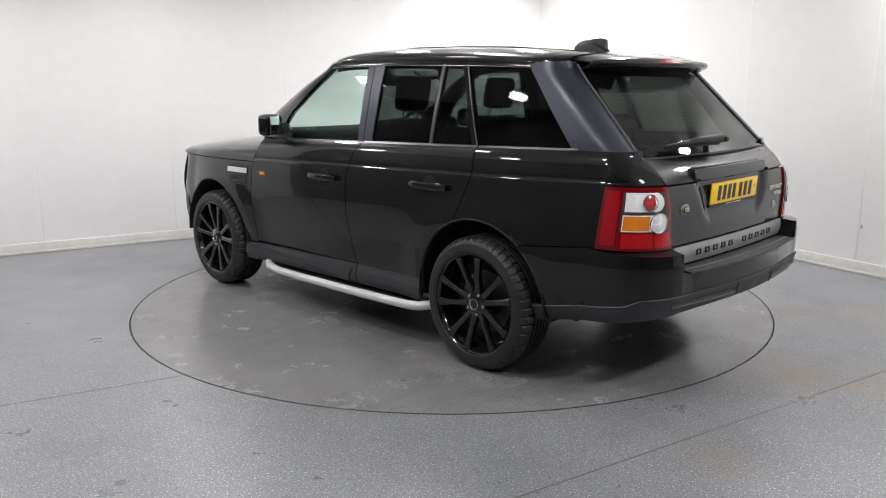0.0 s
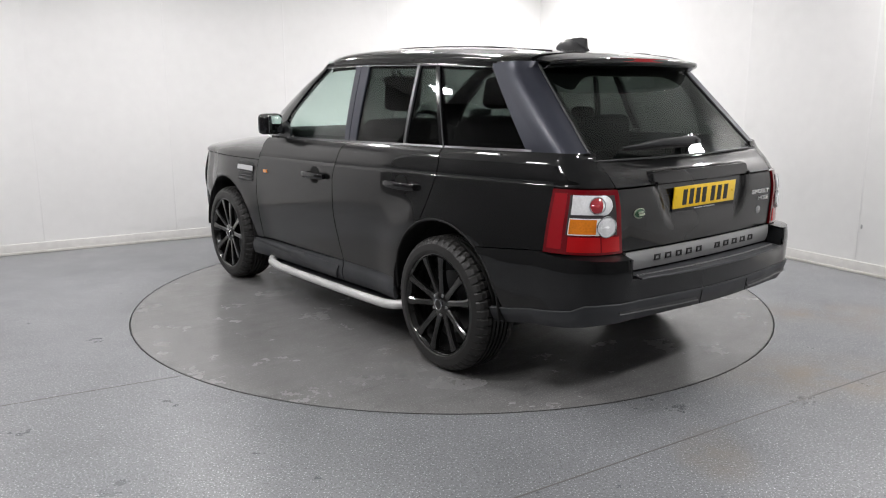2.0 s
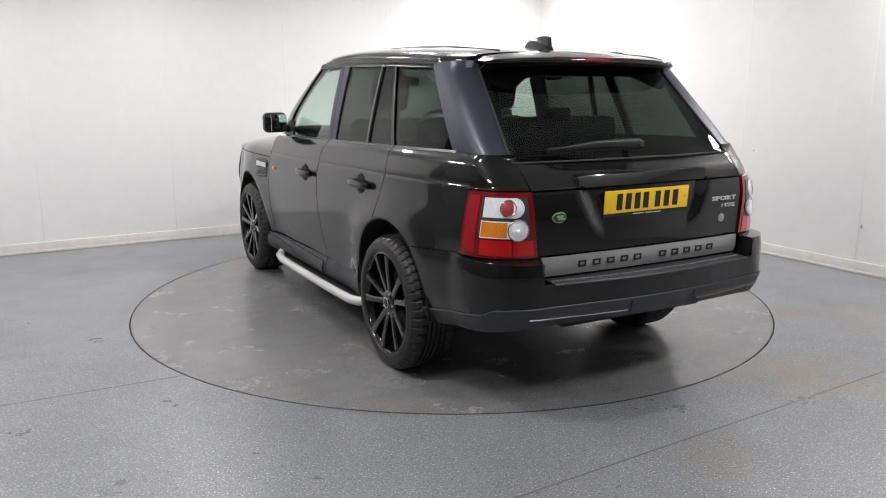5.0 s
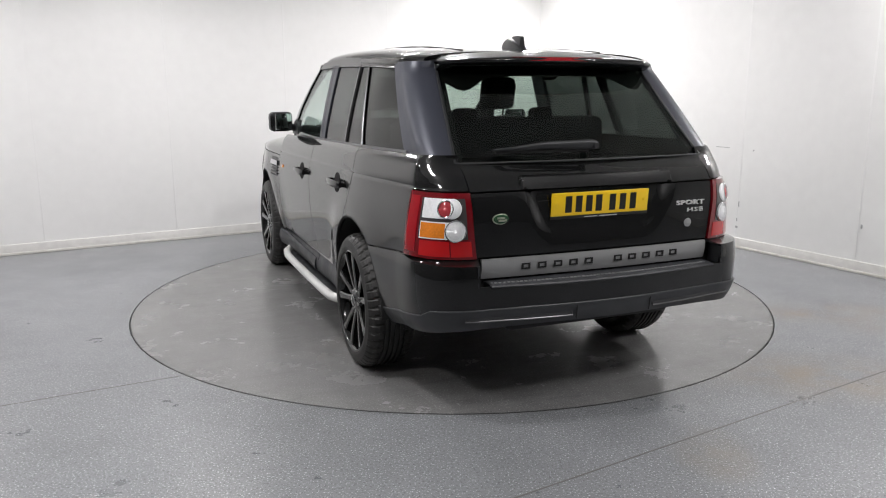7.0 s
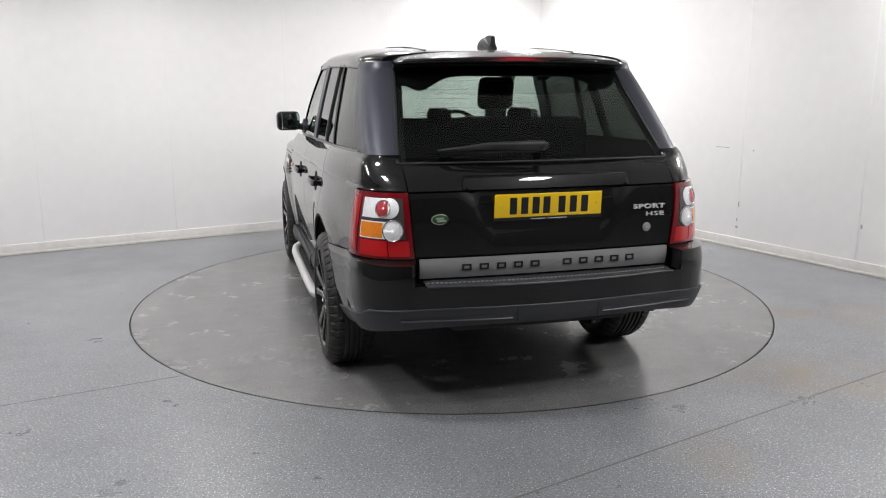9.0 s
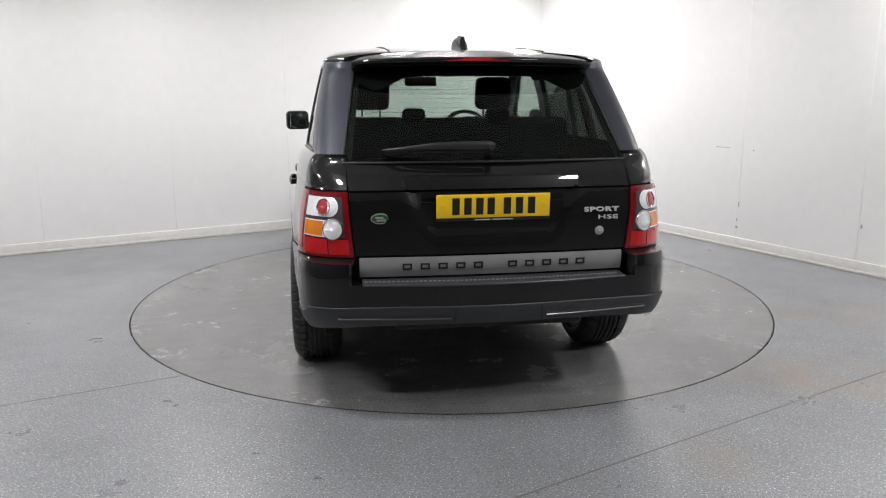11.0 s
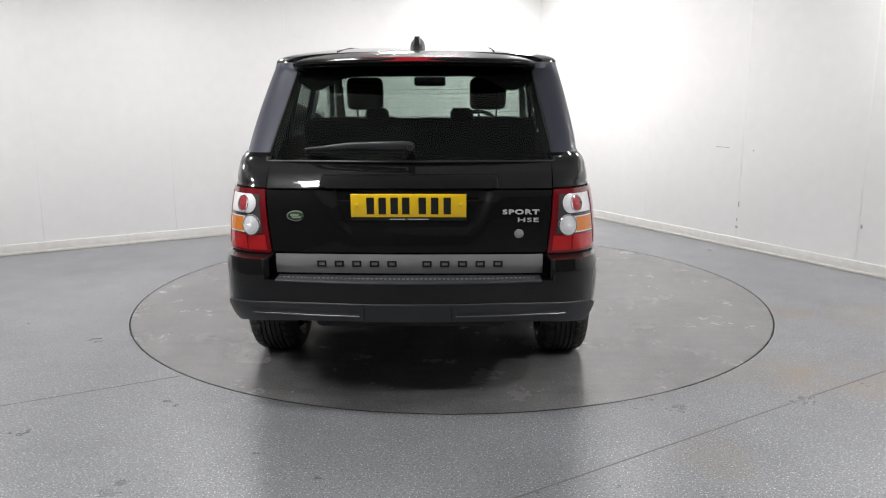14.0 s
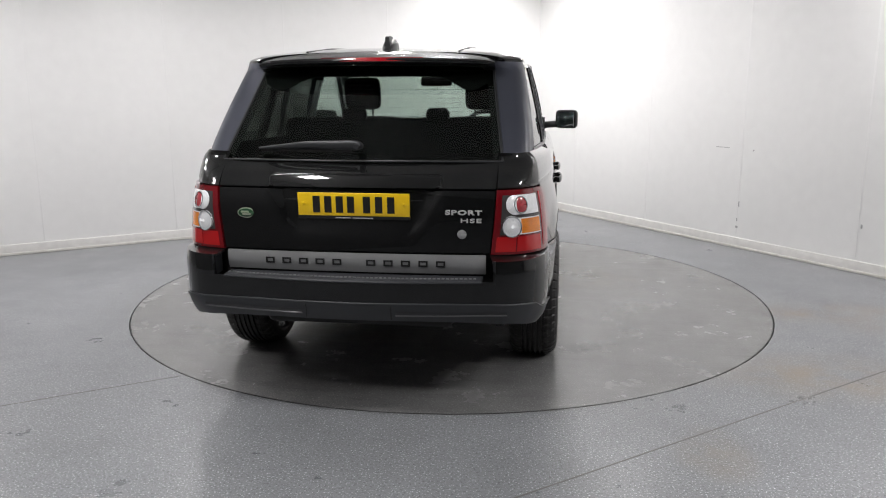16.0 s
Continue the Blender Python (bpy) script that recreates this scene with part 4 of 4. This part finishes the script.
    # silver strip under the tailgate
    def strip(f, g):
        x = lerp(-0.606, 0.606, f)
        z = lerp(0.676, 0.765, g)
        return Vector((x, skin(-3.08 + min(abs(x), 0.6), 0.76).y - 0.014 - 0.008 * math.sin(math.pi * g) + 0.01 * (1 - g), z))
    finisher = part("finisher", surf(strip, 24, 8, 0.02), SILVER, car, "brushed silver strip below the tailgate")
    for x in (-0.395, -0.315, -0.235, -0.155, -0.075, 0.083, 0.163, 0.243, 0.323, 0.403):
        y = strip(x / 1.212 + 0.5, 0.5).y
        bm = bmesh.new()
        for x0, x1, z0, z1 in ((-0.021, -0.013, 0.709, 0.737), (0.013, 0.021, 0.709, 0.737), (-0.013, 0.013, 0.730, 0.737), (-0.013, 0.013, 0.709, 0.716)):
            add_box(bm, (x + x0, y - 0.004, z0), (x + x1, y + 0.006, z1))
        part("letter_block", bm, BLACKINK, finisher, "black plain shape for a letter")
    # tail lamps
    for s in (-1, 1):
        ua, ub = table([0.765, 1.058], [-2.086, -2.106]), table([0.765, 1.058], [-2.462, -2.432])
        tl = part("tail_light", lens(s, ua, ub, 0.768, 1.057, 0.010, 0.03, 24, 16), DEEPRED, car, "red tail lamp with clear and amber lenses")
        inner_a = table([0.765, 1.058], [-2.180, -2.190])
        part("red_lens", lens(s, lambda z: ua(z) - 0.014, lambda z: inner_a(z) + 0.014, 0.790, 1.040, 0.0125, 0.004, 10, 10), RED, tl)
        part("red_lens", lens(s, lambda z: inner_a(z) - 0.012, lambda z: ub(z) + 0.112, 0.780, 0.848, 0.0125, 0.004, 10, 6), BRIGHTRED, tl, "bright red lower lens")
        part("red_lens", lens(s, lambda z: ub(z) + 0.106, lambda z: ub(z) + 0.016, 0.780, 0.848, 0.0125, 0.004, 10, 6), BRIGHTRED, tl, "bright red lower lens")
        part("lamp_bezel", lens(s, inner_a, lambda z: ub(z) + 0.028, 0.857, 1.034, 0.0125, 0.004, 14, 10), LAMPGREY, tl, "grey lamp bezel")
        part("clear_lens", lens(s, lambda z: inner_a(z) - 0.012, const(-2.345), 0.948, 1.034, 0.0145, 0.004, 10, 6), CLEAR, tl, "clear reversing lens")
        part("clear_rim", dial(s, -2.348, 0.991, 0.044, 0.015), CLEAR, tl, "clear round lens")
        part("fog_lens", dial(s, -2.315, 0.991, 0.035, 0.018), PINK, tl, "rose round lens")
        for u0, z0, r0, out in ((-2.315, 0.991, 0.036, 0.020), (-2.368, 0.895, 0.046, 0.018)):
            part("lens_ring", sweep(bmesh.new(), [flip(s, skin(u0 + r0 * math.cos(2 * math.pi * k / 28), z0 + r0 * math.sin(2 * math.pi * k / 28), out)) for k in range(28)], 0.0028, 6, closed=True, up=(0, 1, 0.2)), CHROME, tl, "bright ring round the lens")
        part("amber_lens", lens(s, lambda z: inner_a(z) - 0.012, const(-2.318), 0.862, 0.928, 0.0145, 0.004, 10, 6), AMBER, tl, "amber indicator lens")
        part("lens_edge", lens(s, lambda z: inner_a(z) - 0.008, const(-2.37), 0.857, 0.933, 0.0135, 0.004, 10, 6), CLEAR, tl, "clear edge of the lens")
        part("clear_rim", dial(s, -2.368, 0.895, 0.048, 0.015), CLEAR, tl, "clear round lens")
        part("round_lens", dial(s, -2.368, 0.895, 0.037, 0.018), FROST, tl, "clear round lens")
        # moulded flutes inside the clear lenses
        for u0, z0, r0, us, out in ((-2.348, 0.991, 0.040, [-2.384 + 0.0055 * k for k in range(7)], 0.0165), (-2.368, 0.895, 0.034, [-2.396 + 0.007 * k for k in range(9)], 0.0205)):
            bm = bmesh.new()
            for u in us:
                h = math.sqrt(max(0.0001, r0 * r0 - (u - u0) ** 2))
                rod(bm, [flip(s, skin(u, z0 - h + 2 * h * k / 4, out)) for k in range(5)], 0.0014, 5)
            part("lens_flutes", bm, CLEAR, tl, "bright moulded flutes")


# ---- rear bumper ----
def bump_skin(u, z, out=0.0):
    """The bumper's outside (left half): along the side as y, then round the corner and over the tail."""
    k = curve(z, [0.34, 0.45, 0.55, 0.70, 0.77], [-0.055, -0.018, 0.0, 0.004, -0.006]) + out
    if u >= -2.02:
        w = curve(u, [-2.02, -1.55], [0.884, 0.915])
        d = math.hypot(u + AXLE, z - HUB)
        w += 0.012 * math.exp(-(max(0.0, d - 0.46) / 0.20) ** 2)
        return Vector((-w - k, u, z))
    n, w, yr, x1 = 2.7, 0.884, -2.425, 0.56
    d = math.hypot(-2.02 + AXLE, z - HUB)
    w += 0.012 * math.exp(-(max(0.0, d - 0.46) / 0.20) ** 2)
    if u > -2.46:
        a = (-2.02 - u) / 0.44 * math.pi / 2
        x = x1 + (w - x1 + k) * max(0.0, math.cos(a)) ** (2 / n)
        y = -2.02 - (yr * -1 - 2.02 + k) * max(0.0, math.sin(a)) ** (2 / n)
    else:
        x = max(0.0, x1 + (u + 2.46))
        y = yr - k
    return Vector((-x, y - 0.06 * (1 - min(1, (x / 0.6) ** 2)), z))


def make_bumper():
    VT = table([-2.6, -2.40, -2.30, -2.215, -2.16, -2.10, -2.0, -1.8, -1.7], [0.562, 0.557, 0.553, 0.545, 0.512, 0.500, 0.474, 0.437, 0.420])
    VB = table([-2.7, -2.5, -2.3, -2.05, -1.75], [0.474, 0.468, 0.452, 0.405, 0.350])
    TOP = table([-2.45, -2.3, -2.1, -2.04, -1.57], [0.752, 0.752, 0.752, 0.762, 0.716])
    mid = -2.46 - 0.56

    def both(f, u0):
        """From the left end round the tail to the right end."""
        u = lerp(u0, 2 * mid - u0, f)
        return (u, -1) if u >= mid else (2 * mid - u, 1)

    def face(f, g):
        u, s = both(f, -1.560)
        a = arch(u) if u > -1.82 else 0
        notch = u < -2.415
        top = 0.660 if notch else TOP(u)
        bot = max(VT(u) + 0.002, a)
        q = lerp(bot, max(bot, top), g)
        return flip(s, bump_skin(u, q))
    us = sorted(set([i / 120 for i in range(121)]))
    uN = [(-1.560 + 2.4149) / (2 * (-1.560 - mid)), (-1.560 + 2.4151) / (2 * (-1.560 - mid))]
    us = sorted(us + uN + [1 - q for q in uN])
    bumper = part("rear_bumper", surf(face, 0, 10, 0.012, us=us, vs=[i / 10 for i in range(11)]), PAINT, car, "glossy black rear bumper with satin valance")

    def val(f, g):
        u, s = both(f, -1.745)
        a = arch(u) if u > -1.82 else 0
        z = lerp(VB(u), VT(u), g)
        return flip(s, bump_skin(u, z, 0.006 - 0.02 * (1 - g) ** 2))
    part("valance", surf(val, 110, 8, 0.02), CLAD, bumper, "satin dark plastic valance")
    part("valance_ridge", rod(bmesh.new(), [flip(both(i / 180, -1.745)[1], bump_skin(both(i / 180, -1.745)[0], VT(both(i / 180, -1.745)[0]), 0.004)) for i in range(181)], 0.0045), CLAD, bumper)
    # flat step with grip lines, between raised corners
    def pad(f, g):
        x = lerp(-0.595, 0.595, f)
        y0 = -2.345 - 0.016 * (1 - (x / 0.6) ** 2)
        y1 = bump_skin(-2.46 - (0.56 - min(abs(x), 0.56)), 0.66).y + 0.004
        return Vector((x, lerp(y0, y1, g), 0.668 - 0.006 * g * g * g))
    part("step_pad", surf(pad, 20, 6, 0.02, ref=(0, -2.4, 0)), CLAD, bumper, "ribbed dark step on top of the bumper")
    for i in range(58):
        a = pad((i + 0.7) / 59.4, 0.62)
        part("grip_rib", box((a.x - 0.006, a.y - 0.004, a.z - 0.002), (a.x + 0.006, a.y + 0.004, a.z + 0.004)), SILVER, bumper)
    part("step_edge", rod(bmesh.new(), [pad(i / 20, 1.0) + Vector((0, -0.002, -0.002)) for i in range(21)], 0.006), CLAD, bumper)
    for s in (-1, 1):
        # top of the raised corner and its inner cheek
        def cap(f, g):
            u = lerp(-1.99, -2.415, f)
            o = bump_skin(u, TOP(u))
            i = skin(lerp(-2.0, -2.47, f), 0.768, -0.02)
            p = o.lerp(i, g)
            return flip(s, Vector((p.x, p.y, lerp(TOP(u), 0.770, g ** 2) + 0.003 * math.sin(math.pi * g))))
        part("bumper_corner", surf(cap, 26, 6, 0.01, ref=(0, -2.0, 0.2)), PAINT, bumper)
        c = bump_skin(-2.415, 0.70)

        def cheek(f, g):
            return flip(s, Vector((c.x, lerp(-2.33, c.y + 0.002, f), lerp(0.655, 0.753, g))))
        part("bumper_cheek", surf(cheek, 4, 3, 0.01, ref=(-0.9 if s < 0 else 0.9, -2.4, 0.7)), PLASTIC, bumper)
        # slot in the valance; bright metal along its lower edge paints in the highlight there
        def slot(f, g):
            x = lerp(0.215, 0.640, f)
            u = -2.46 - (0.56 - x) if x < 0.56 else -2.46 + (x - 0.56) * 1.2
            return flip(s, bump_skin(u, lerp(0.507, 0.532, g), 0.010 - 0.012 * g))
        part("valance_slot", surf(slot, 20, 3, 0.006), PLASTIC, bumper)
        bm = rod(bmesh.new(), [slot(i / 16, 0.0) for i in range(17)], 0.0035)
        part("slot_highlight", bm, TRIM, bumper)
        bm = rod(bmesh.new(), [flip(s, bump_skin(-2.46 - (0.56 - 0.195), z, 0.008)) for z in (0.488, 0.505, 0.53, 0.552)], 0.0022)
        part("valance_joint", bm, SHELL, bumper)
    # small hangers under the bumper
    for x, y in ((-0.66, -2.06), (0.66, -2.12)):
        part("bracket", box((x - 0.02, y - 0.03, 0.375), (x + 0.02, y + 0.03, 0.45), bevel=0.006), SHELL, bumper)


# ---- wheels ----
def make_wheels():
    W = 0.262
    r = TYRE_R
    prof = [(0.272, 0.012), (0.280, 0.0), (0.296, -0.002), (0.328, 0.004), (0.347, 0.016), (0.357, 0.030), (0.364, 0.05)]
    tread = []
    for k in range(1, 6):
        x = 0.05 + (W - 0.10) * k / 6
        tread += [(r, x - 0.007), (r - 0.010, x - 0.006), (r - 0.010, x + 0.006), (r, x + 0.007)]
    tyre = prof + [(r, 0.052)] + tread + [(r, W - 0.052)] + [(q, W - x) for q, x in prof[::-1]]
    bm = bmesh.new()
    seg = 288
    rings = []
    for q, x in tyre:
        ring = []
        shoulder = 0.012 < min(x, W - x) < 0.082 and q > 0.335
        for k in range(seg):
            groove = shoulder and (k + (1 if min(x, W - x) > 0.04 else 0)) % 6 == 0
            rr = q - (0.009 if groove else 0.0)
            a = 2 * math.pi * k / seg
            ring.append(bm.verts.new((x, rr * math.cos(a), rr * math.sin(a))))
        rings.append(ring)
    for p, q in zip(rings, rings[1:]):
        for k in range(seg):
            bm.faces.new([p[k], p[(k + 1) % seg], q[(k + 1) % seg], q[k]])
    bmesh.ops.recalc_face_normals(bm, faces=bm.faces)
    tyre_me = close(bm, "tyre", RUBBER, angle=14)
    bm = lathe(bmesh.new(), [(0.276, 0.006), (0.270, 0.004), (0.262, 0.012), (0.255, 0.035), (0.240, 0.09), (0.238, W - 0.02), (0.272, W - 0.01)], Matrix(), 60)
    barrel = close(bm, "rim", RIMBLACK)
    bm = bmesh.new()
    for k in range(10):
        a = 2 * math.pi * (k + 0.08 * (1 if k % 2 else -1)) / 10
        R = Matrix.Rotation(a, 4, "X")
        sec = []
        for rad, hw, xf, dp in ((0.040, 0.020, 0.030, 0.05), (0.080, 0.019, 0.026, 0.045), (0.14, 0.0165, 0.018, 0.035), (0.21, 0.018, 0.010, 0.03), (0.262, 0.026, 0.006, 0.03)):
            sec.append([bm.verts.new(R @ Vector((x, y, rad))) for x, y in ((xf + 0.006, -hw), (xf, -hw * 0.6), (xf, hw * 0.6), (xf + 0.006, hw), (xf + dp, hw * 0.8), (xf + dp, -hw * 0.8))])
        for p, q in zip(sec, sec[1:]):
            for j in range(6):
                bm.faces.new([p[j], p[(j + 1) % 6], q[(j + 1) % 6], q[j]])
        bm.faces.new(sec[0][::-1])
        bm.faces.new(sec[-1])
    bmesh.ops.recalc_face_normals(bm, faces=bm.faces)
    spokes = close(bm, "spokes", RIMBLACK)
    bm = lathe(bmesh.new(), [(0.0, 0.020), (0.045, 0.020), (0.066, 0.028), (0.075, 0.045), (0.075, 0.09), (0.0, 0.09)], Matrix(), 40)
    hub = close(bm, "hub", RIMBLACK)
    bm = lathe(bmesh.new(), [(0.0, 0.013), (0.018, 0.0125), (0.027, 0.015), (0.030, 0.022)], Matrix(), 28)
    cap = close(bm, "cap", BLACKINK)
    bm = lathe(bmesh.new(), [(0.025, 0.0145), (0.027, 0.011), (0.031, 0.012), (0.032, 0.022)], Matrix(), 28)
    cap_ring = close(bm, "cap_ring", CHROME)
    bm = lathe(bmesh.new(), [(0.0, 0.012), (0.008, 0.012), (0.010, 0.018), (0.010, 0.04)], Matrix(), 8)
    nut = close(bm, "wheel_nut", SILVER)
    bm = lathe(bmesh.new(), [(0.06, 0.115), (0.17, 0.115), (0.172, 0.13), (0.06, 0.13)], Matrix(), 40)
    disc = close(bm, "brake_disc", DISCMETAL)
    bm = lathe(bmesh.new(), [(0.0, 0.14), (0.236, 0.14), (0.236, 0.15), (0.0, 0.15)], Matrix(), 40)
    back = close(bm, "backplate", SHELL)
    made = [tyre_me, barrel, spokes, hub, cap, cap_ring, nut, disc, back]
    meshes = {o.name: o.data for o in made}
    for o in made:
        bpy.data.objects.remove(o)
    for s in (-1, 1):
        for y, tilt in ((-AXLE, 8), (AXLE, 21)):
            wheel = new("wheel", meshes["hub"])
            wheel.parent = car
            m = Matrix.Translation((s * 0.940, y, HUB)) @ Matrix.Rotation(radians(tilt), 4, "X")
            if s > 0:
                m = m @ Matrix.Rotation(math.pi, 4, "Z")
            wheel.matrix_basis = m
            for nm in ("tyre", "rim", "spokes", "cap", "cap_ring", "brake_disc", "backplate"):
                o = new(nm, meshes[nm])
                o.parent = wheel
            for k in range(5):
                o = new("wheel_nut", meshes["wheel_nut"])
                o.parent = wheel
                o.matrix_basis = Matrix.Rotation(2 * math.pi * k / 5 + 0.3, 4, "X") @ Matrix.Translation((0.010, 0, 0.056))
    # dark inner arches
    for s in (-1, 1):
        for yw in (-AXLE, AXLE):
            def liner(f, g):
                a = lerp(0.0, math.pi, f)
                return Vector((s * lerp(0.905, 0.55, g), yw + 0.452 * math.cos(a), HUB + 0.012 + 0.452 * math.sin(a)))
            part("arch_liner", surf(liner, 28, 3, 0.006, ref=(0, yw, HUB)), SHELL, car)
            part("arch_wall", box((s * 0.60 - 0.01, yw - 0.45, 0.30), (s * 0.60 + 0.01, yw + 0.45, 0.80)), SHELL, car)


# ---- cabin ----
def cushion(lo, hi, m=Matrix(), bevel=0.05):
    return box(lo, hi, m, bevel)


def make_cabin():
    for x in (-0.42, 0.42):
        lean = Matrix.Translation((x, -0.18, 0.66)) @ Matrix.Rotation(radians(12), 4, "X")
        seat = part("front_seat", cushion((-0.24, -0.08, 0.0), (0.24, 0.06, 0.66), lean, 0.05), LEATHER, car, "black leather front seat")
        part("cushion", cushion((x - 0.25, -0.20, 0.52), (x + 0.25, 0.36, 0.70), bevel=0.05), LEATHER, seat)
        part("headrest", cushion((-0.125, -0.07, 0.715), (0.125, 0.04, 0.935), lean, 0.045), LEATHER, seat)
        for dx in (-0.06, 0.06):
            part("post", sweep(bmesh.new(), [lean @ Vector((dx, -0.01, 0.6)), lean @ Vector((dx, -0.01, 0.74))], 0.007), CHROME, seat)
    rear = part("rear_seat", cushion((-0.66, -1.36, 0.62), (0.66, -1.20, 1.335), Matrix(), 0.05), LEATHER, car, "black leather rear bench")
    part("cushion", cushion((-0.66, -1.26, 0.56), (0.66, -0.74, 0.74), bevel=0.05), LEATHER, rear)
    for x in (-0.24, 0.24):
        part("headrest", cushion((x - 0.065, -1.36, 1.30), (x + 0.065, -1.26, 1.39), bevel=0.03), LEATHER, rear)
    part("boot_floor", box((-0.66, -2.15, 0.70), (0.66, -1.36, 0.80)), CABIN, car)
    part("cabin_floor", box((-0.80, -1.36, 0.42), (0.80, 1.0, 0.50)), CABIN, car)
    part("load_cover", surf(lambda f, g: Vector((lerp(-0.68, 0.68, f), lerp(-1.38, -2.12, g), 1.12)), 6, 4, 0.015, ref=(0, -1.7, 0)), CABIN, car)
    dash = part("dashboard", cushion((-0.74, 0.50, 0.78), (0.74, 0.94, 1.215), bevel=0.06), CABIN, car)
    part("binnacle", cushion((0.20, 0.44, 1.08), (0.54, 0.62, 1.265), bevel=0.04), CABIN, dash)
    wheel = bmesh.new()
    m = Matrix.Translation((0.37, 0.38, 1.15)) @ Matrix.Rotation(radians(66), 4, "X")
    sweep(wheel, [m @ Vector((0.185 * math.cos(2 * math.pi * k / 32), 0.185 * math.sin(2 * math.pi * k / 32), 0)) for k in range(32)], 0.016, 8, closed=True, up=m.to_3x3() @ Vector((0, 0, 1)))
    steer = part("steering_wheel", wheel, LEATHER, car)
    part("steering_boss", cushion((-0.06, -0.06, -0.03), (0.06, 0.06, 0.03), m, 0.02), CABIN, steer)
    part("steering_spokes", box((-0.18, -0.02, -0.012), (0.18, 0.02, 0.012), m), CABIN, steer)
    mir = part("rear_view_mirror", cushion((-0.12, 0.27, 1.515), (0.12, 0.31, 1.585), bevel=0.018), CABIN, car, "black cabin mirror")
    part("mirror_stalk", sweep(bmesh.new(), [(0, 0.30, 1.57), (0, 0.36, 1.62)], 0.02), CABIN, mir)
    # headlining, inner pillars, door trims
    part("headlining", surf(lambda f, g: roof_fn(f, lerp(0.09, -1.74, g)) * 1.0 + Vector((0, 0, -0.045)), 20, 16, 0.006), CABIN, car)
    for s in (-1, 1):
        part("door_trim", surf(lambda f, g: flip(s, Vector((-0.80, lerp(0.78, -2.10, f), lerp(0.45, 1.205 + rise(lerp(0.78, -2.10, f)), g))) + Vector((0.075 * max(0, f - 0.65) / 0.35 + 0.03 * g, 0, 0))), 14, 4, 0.012), CABIN, car)
        part("grab_handle", sweep(bmesh.new(), [(s * 0.64, -0.62, 1.60), (s * 0.62, -0.66, 1.56), (s * 0.62, -0.80, 1.56), (s * 0.64, -0.84, 1.60)], 0.010), CABIN, car)


def make_aerial():
    bm = bmesh.new()
    secs = []
    for k in range(13):
        f = k / 12
        y = lerp(-1.325, -1.552, f)
        h = 0.060 * math.sin(math.pi * min(1, 0.10 + 0.88 * f ** 0.8)) ** 0.7 if f < 0.98 else 0.006
        w = 0.041 * math.sin(math.pi * min(1, 0.12 + 0.80 * f)) ** 0.6
        z = ROOF_TOP(y) - 0.004
        secs.append([bm.verts.new((w * math.cos(a), y, z + h * max(0, math.sin(a)) ** 0.8)) for a in [math.pi * j / 12 for j in range(13)]])
    for p, q in zip(secs, secs[1:]):
        for j in range(12):
            bm.faces.new([p[j], p[j + 1], q[j + 1], q[j]])
    bm.faces.new(secs[0][::-1])
    bm.faces.new(secs[-1])
    bmesh.ops.recalc_face_normals(bm, faces=bm.faces)
    fin = part("aerial", bm, PLASTIC, car, "dark roof aerial pod with a small fin")
    bm = bmesh.new()
    low, high = [], []
    for y, h, w in ((-1.405, 0.045, 0.009), (-1.44, 0.062, 0.012), (-1.50, 0.069, 0.013), (-1.532, 0.064, 0.010)):
        z = ROOF_TOP(y)
        low.append([bm.verts.new((-w * 1.8, y, z)), bm.verts.new((w * 1.8, y, z))])
        high.append([bm.verts.new((-w, y, z + h)), bm.verts.new((w, y, z + h))])
    for a, b in zip(range(3), range(1, 4)):
        bm.faces.new([high[a][0], high[a][1], high[b][1], high[b][0]])
        bm.faces.new([low[a][0], high[a][0], high[b][0], low[b][0]])
        bm.faces.new([low[a][1], low[b][1], high[b][1], high[a][1]])
        bm.faces.new([low[a][0], low[b][0], low[b][1], low[a][1]])
    for q in (0, 3):
        bm.faces.new([low[q][0], low[q][1], high[q][1], high[q][0]])
    bmesh.ops.recalc_face_normals(bm, faces=bm.faces)
    part("fin", bm, PLASTIC, fin)


make_body()
make_bumper()
make_wheels()
make_cabin()
make_aerial()


def motions():
    """The turntable turns evenly and carries the car round."""
    disc_rows, car_rows = [], []
    for i in range(9):
        t = 2.0 * i
        turn = pose(0, 0, 0, 0, 0, 45.505 - 3.3004 * t)
        disc_rows.append((t, turn))
        car_rows.append((t, turn @ pose(-0.162, 0.131, 0)))
    walk(turntable, disc_rows)
    walk(car, car_rows)


motions()
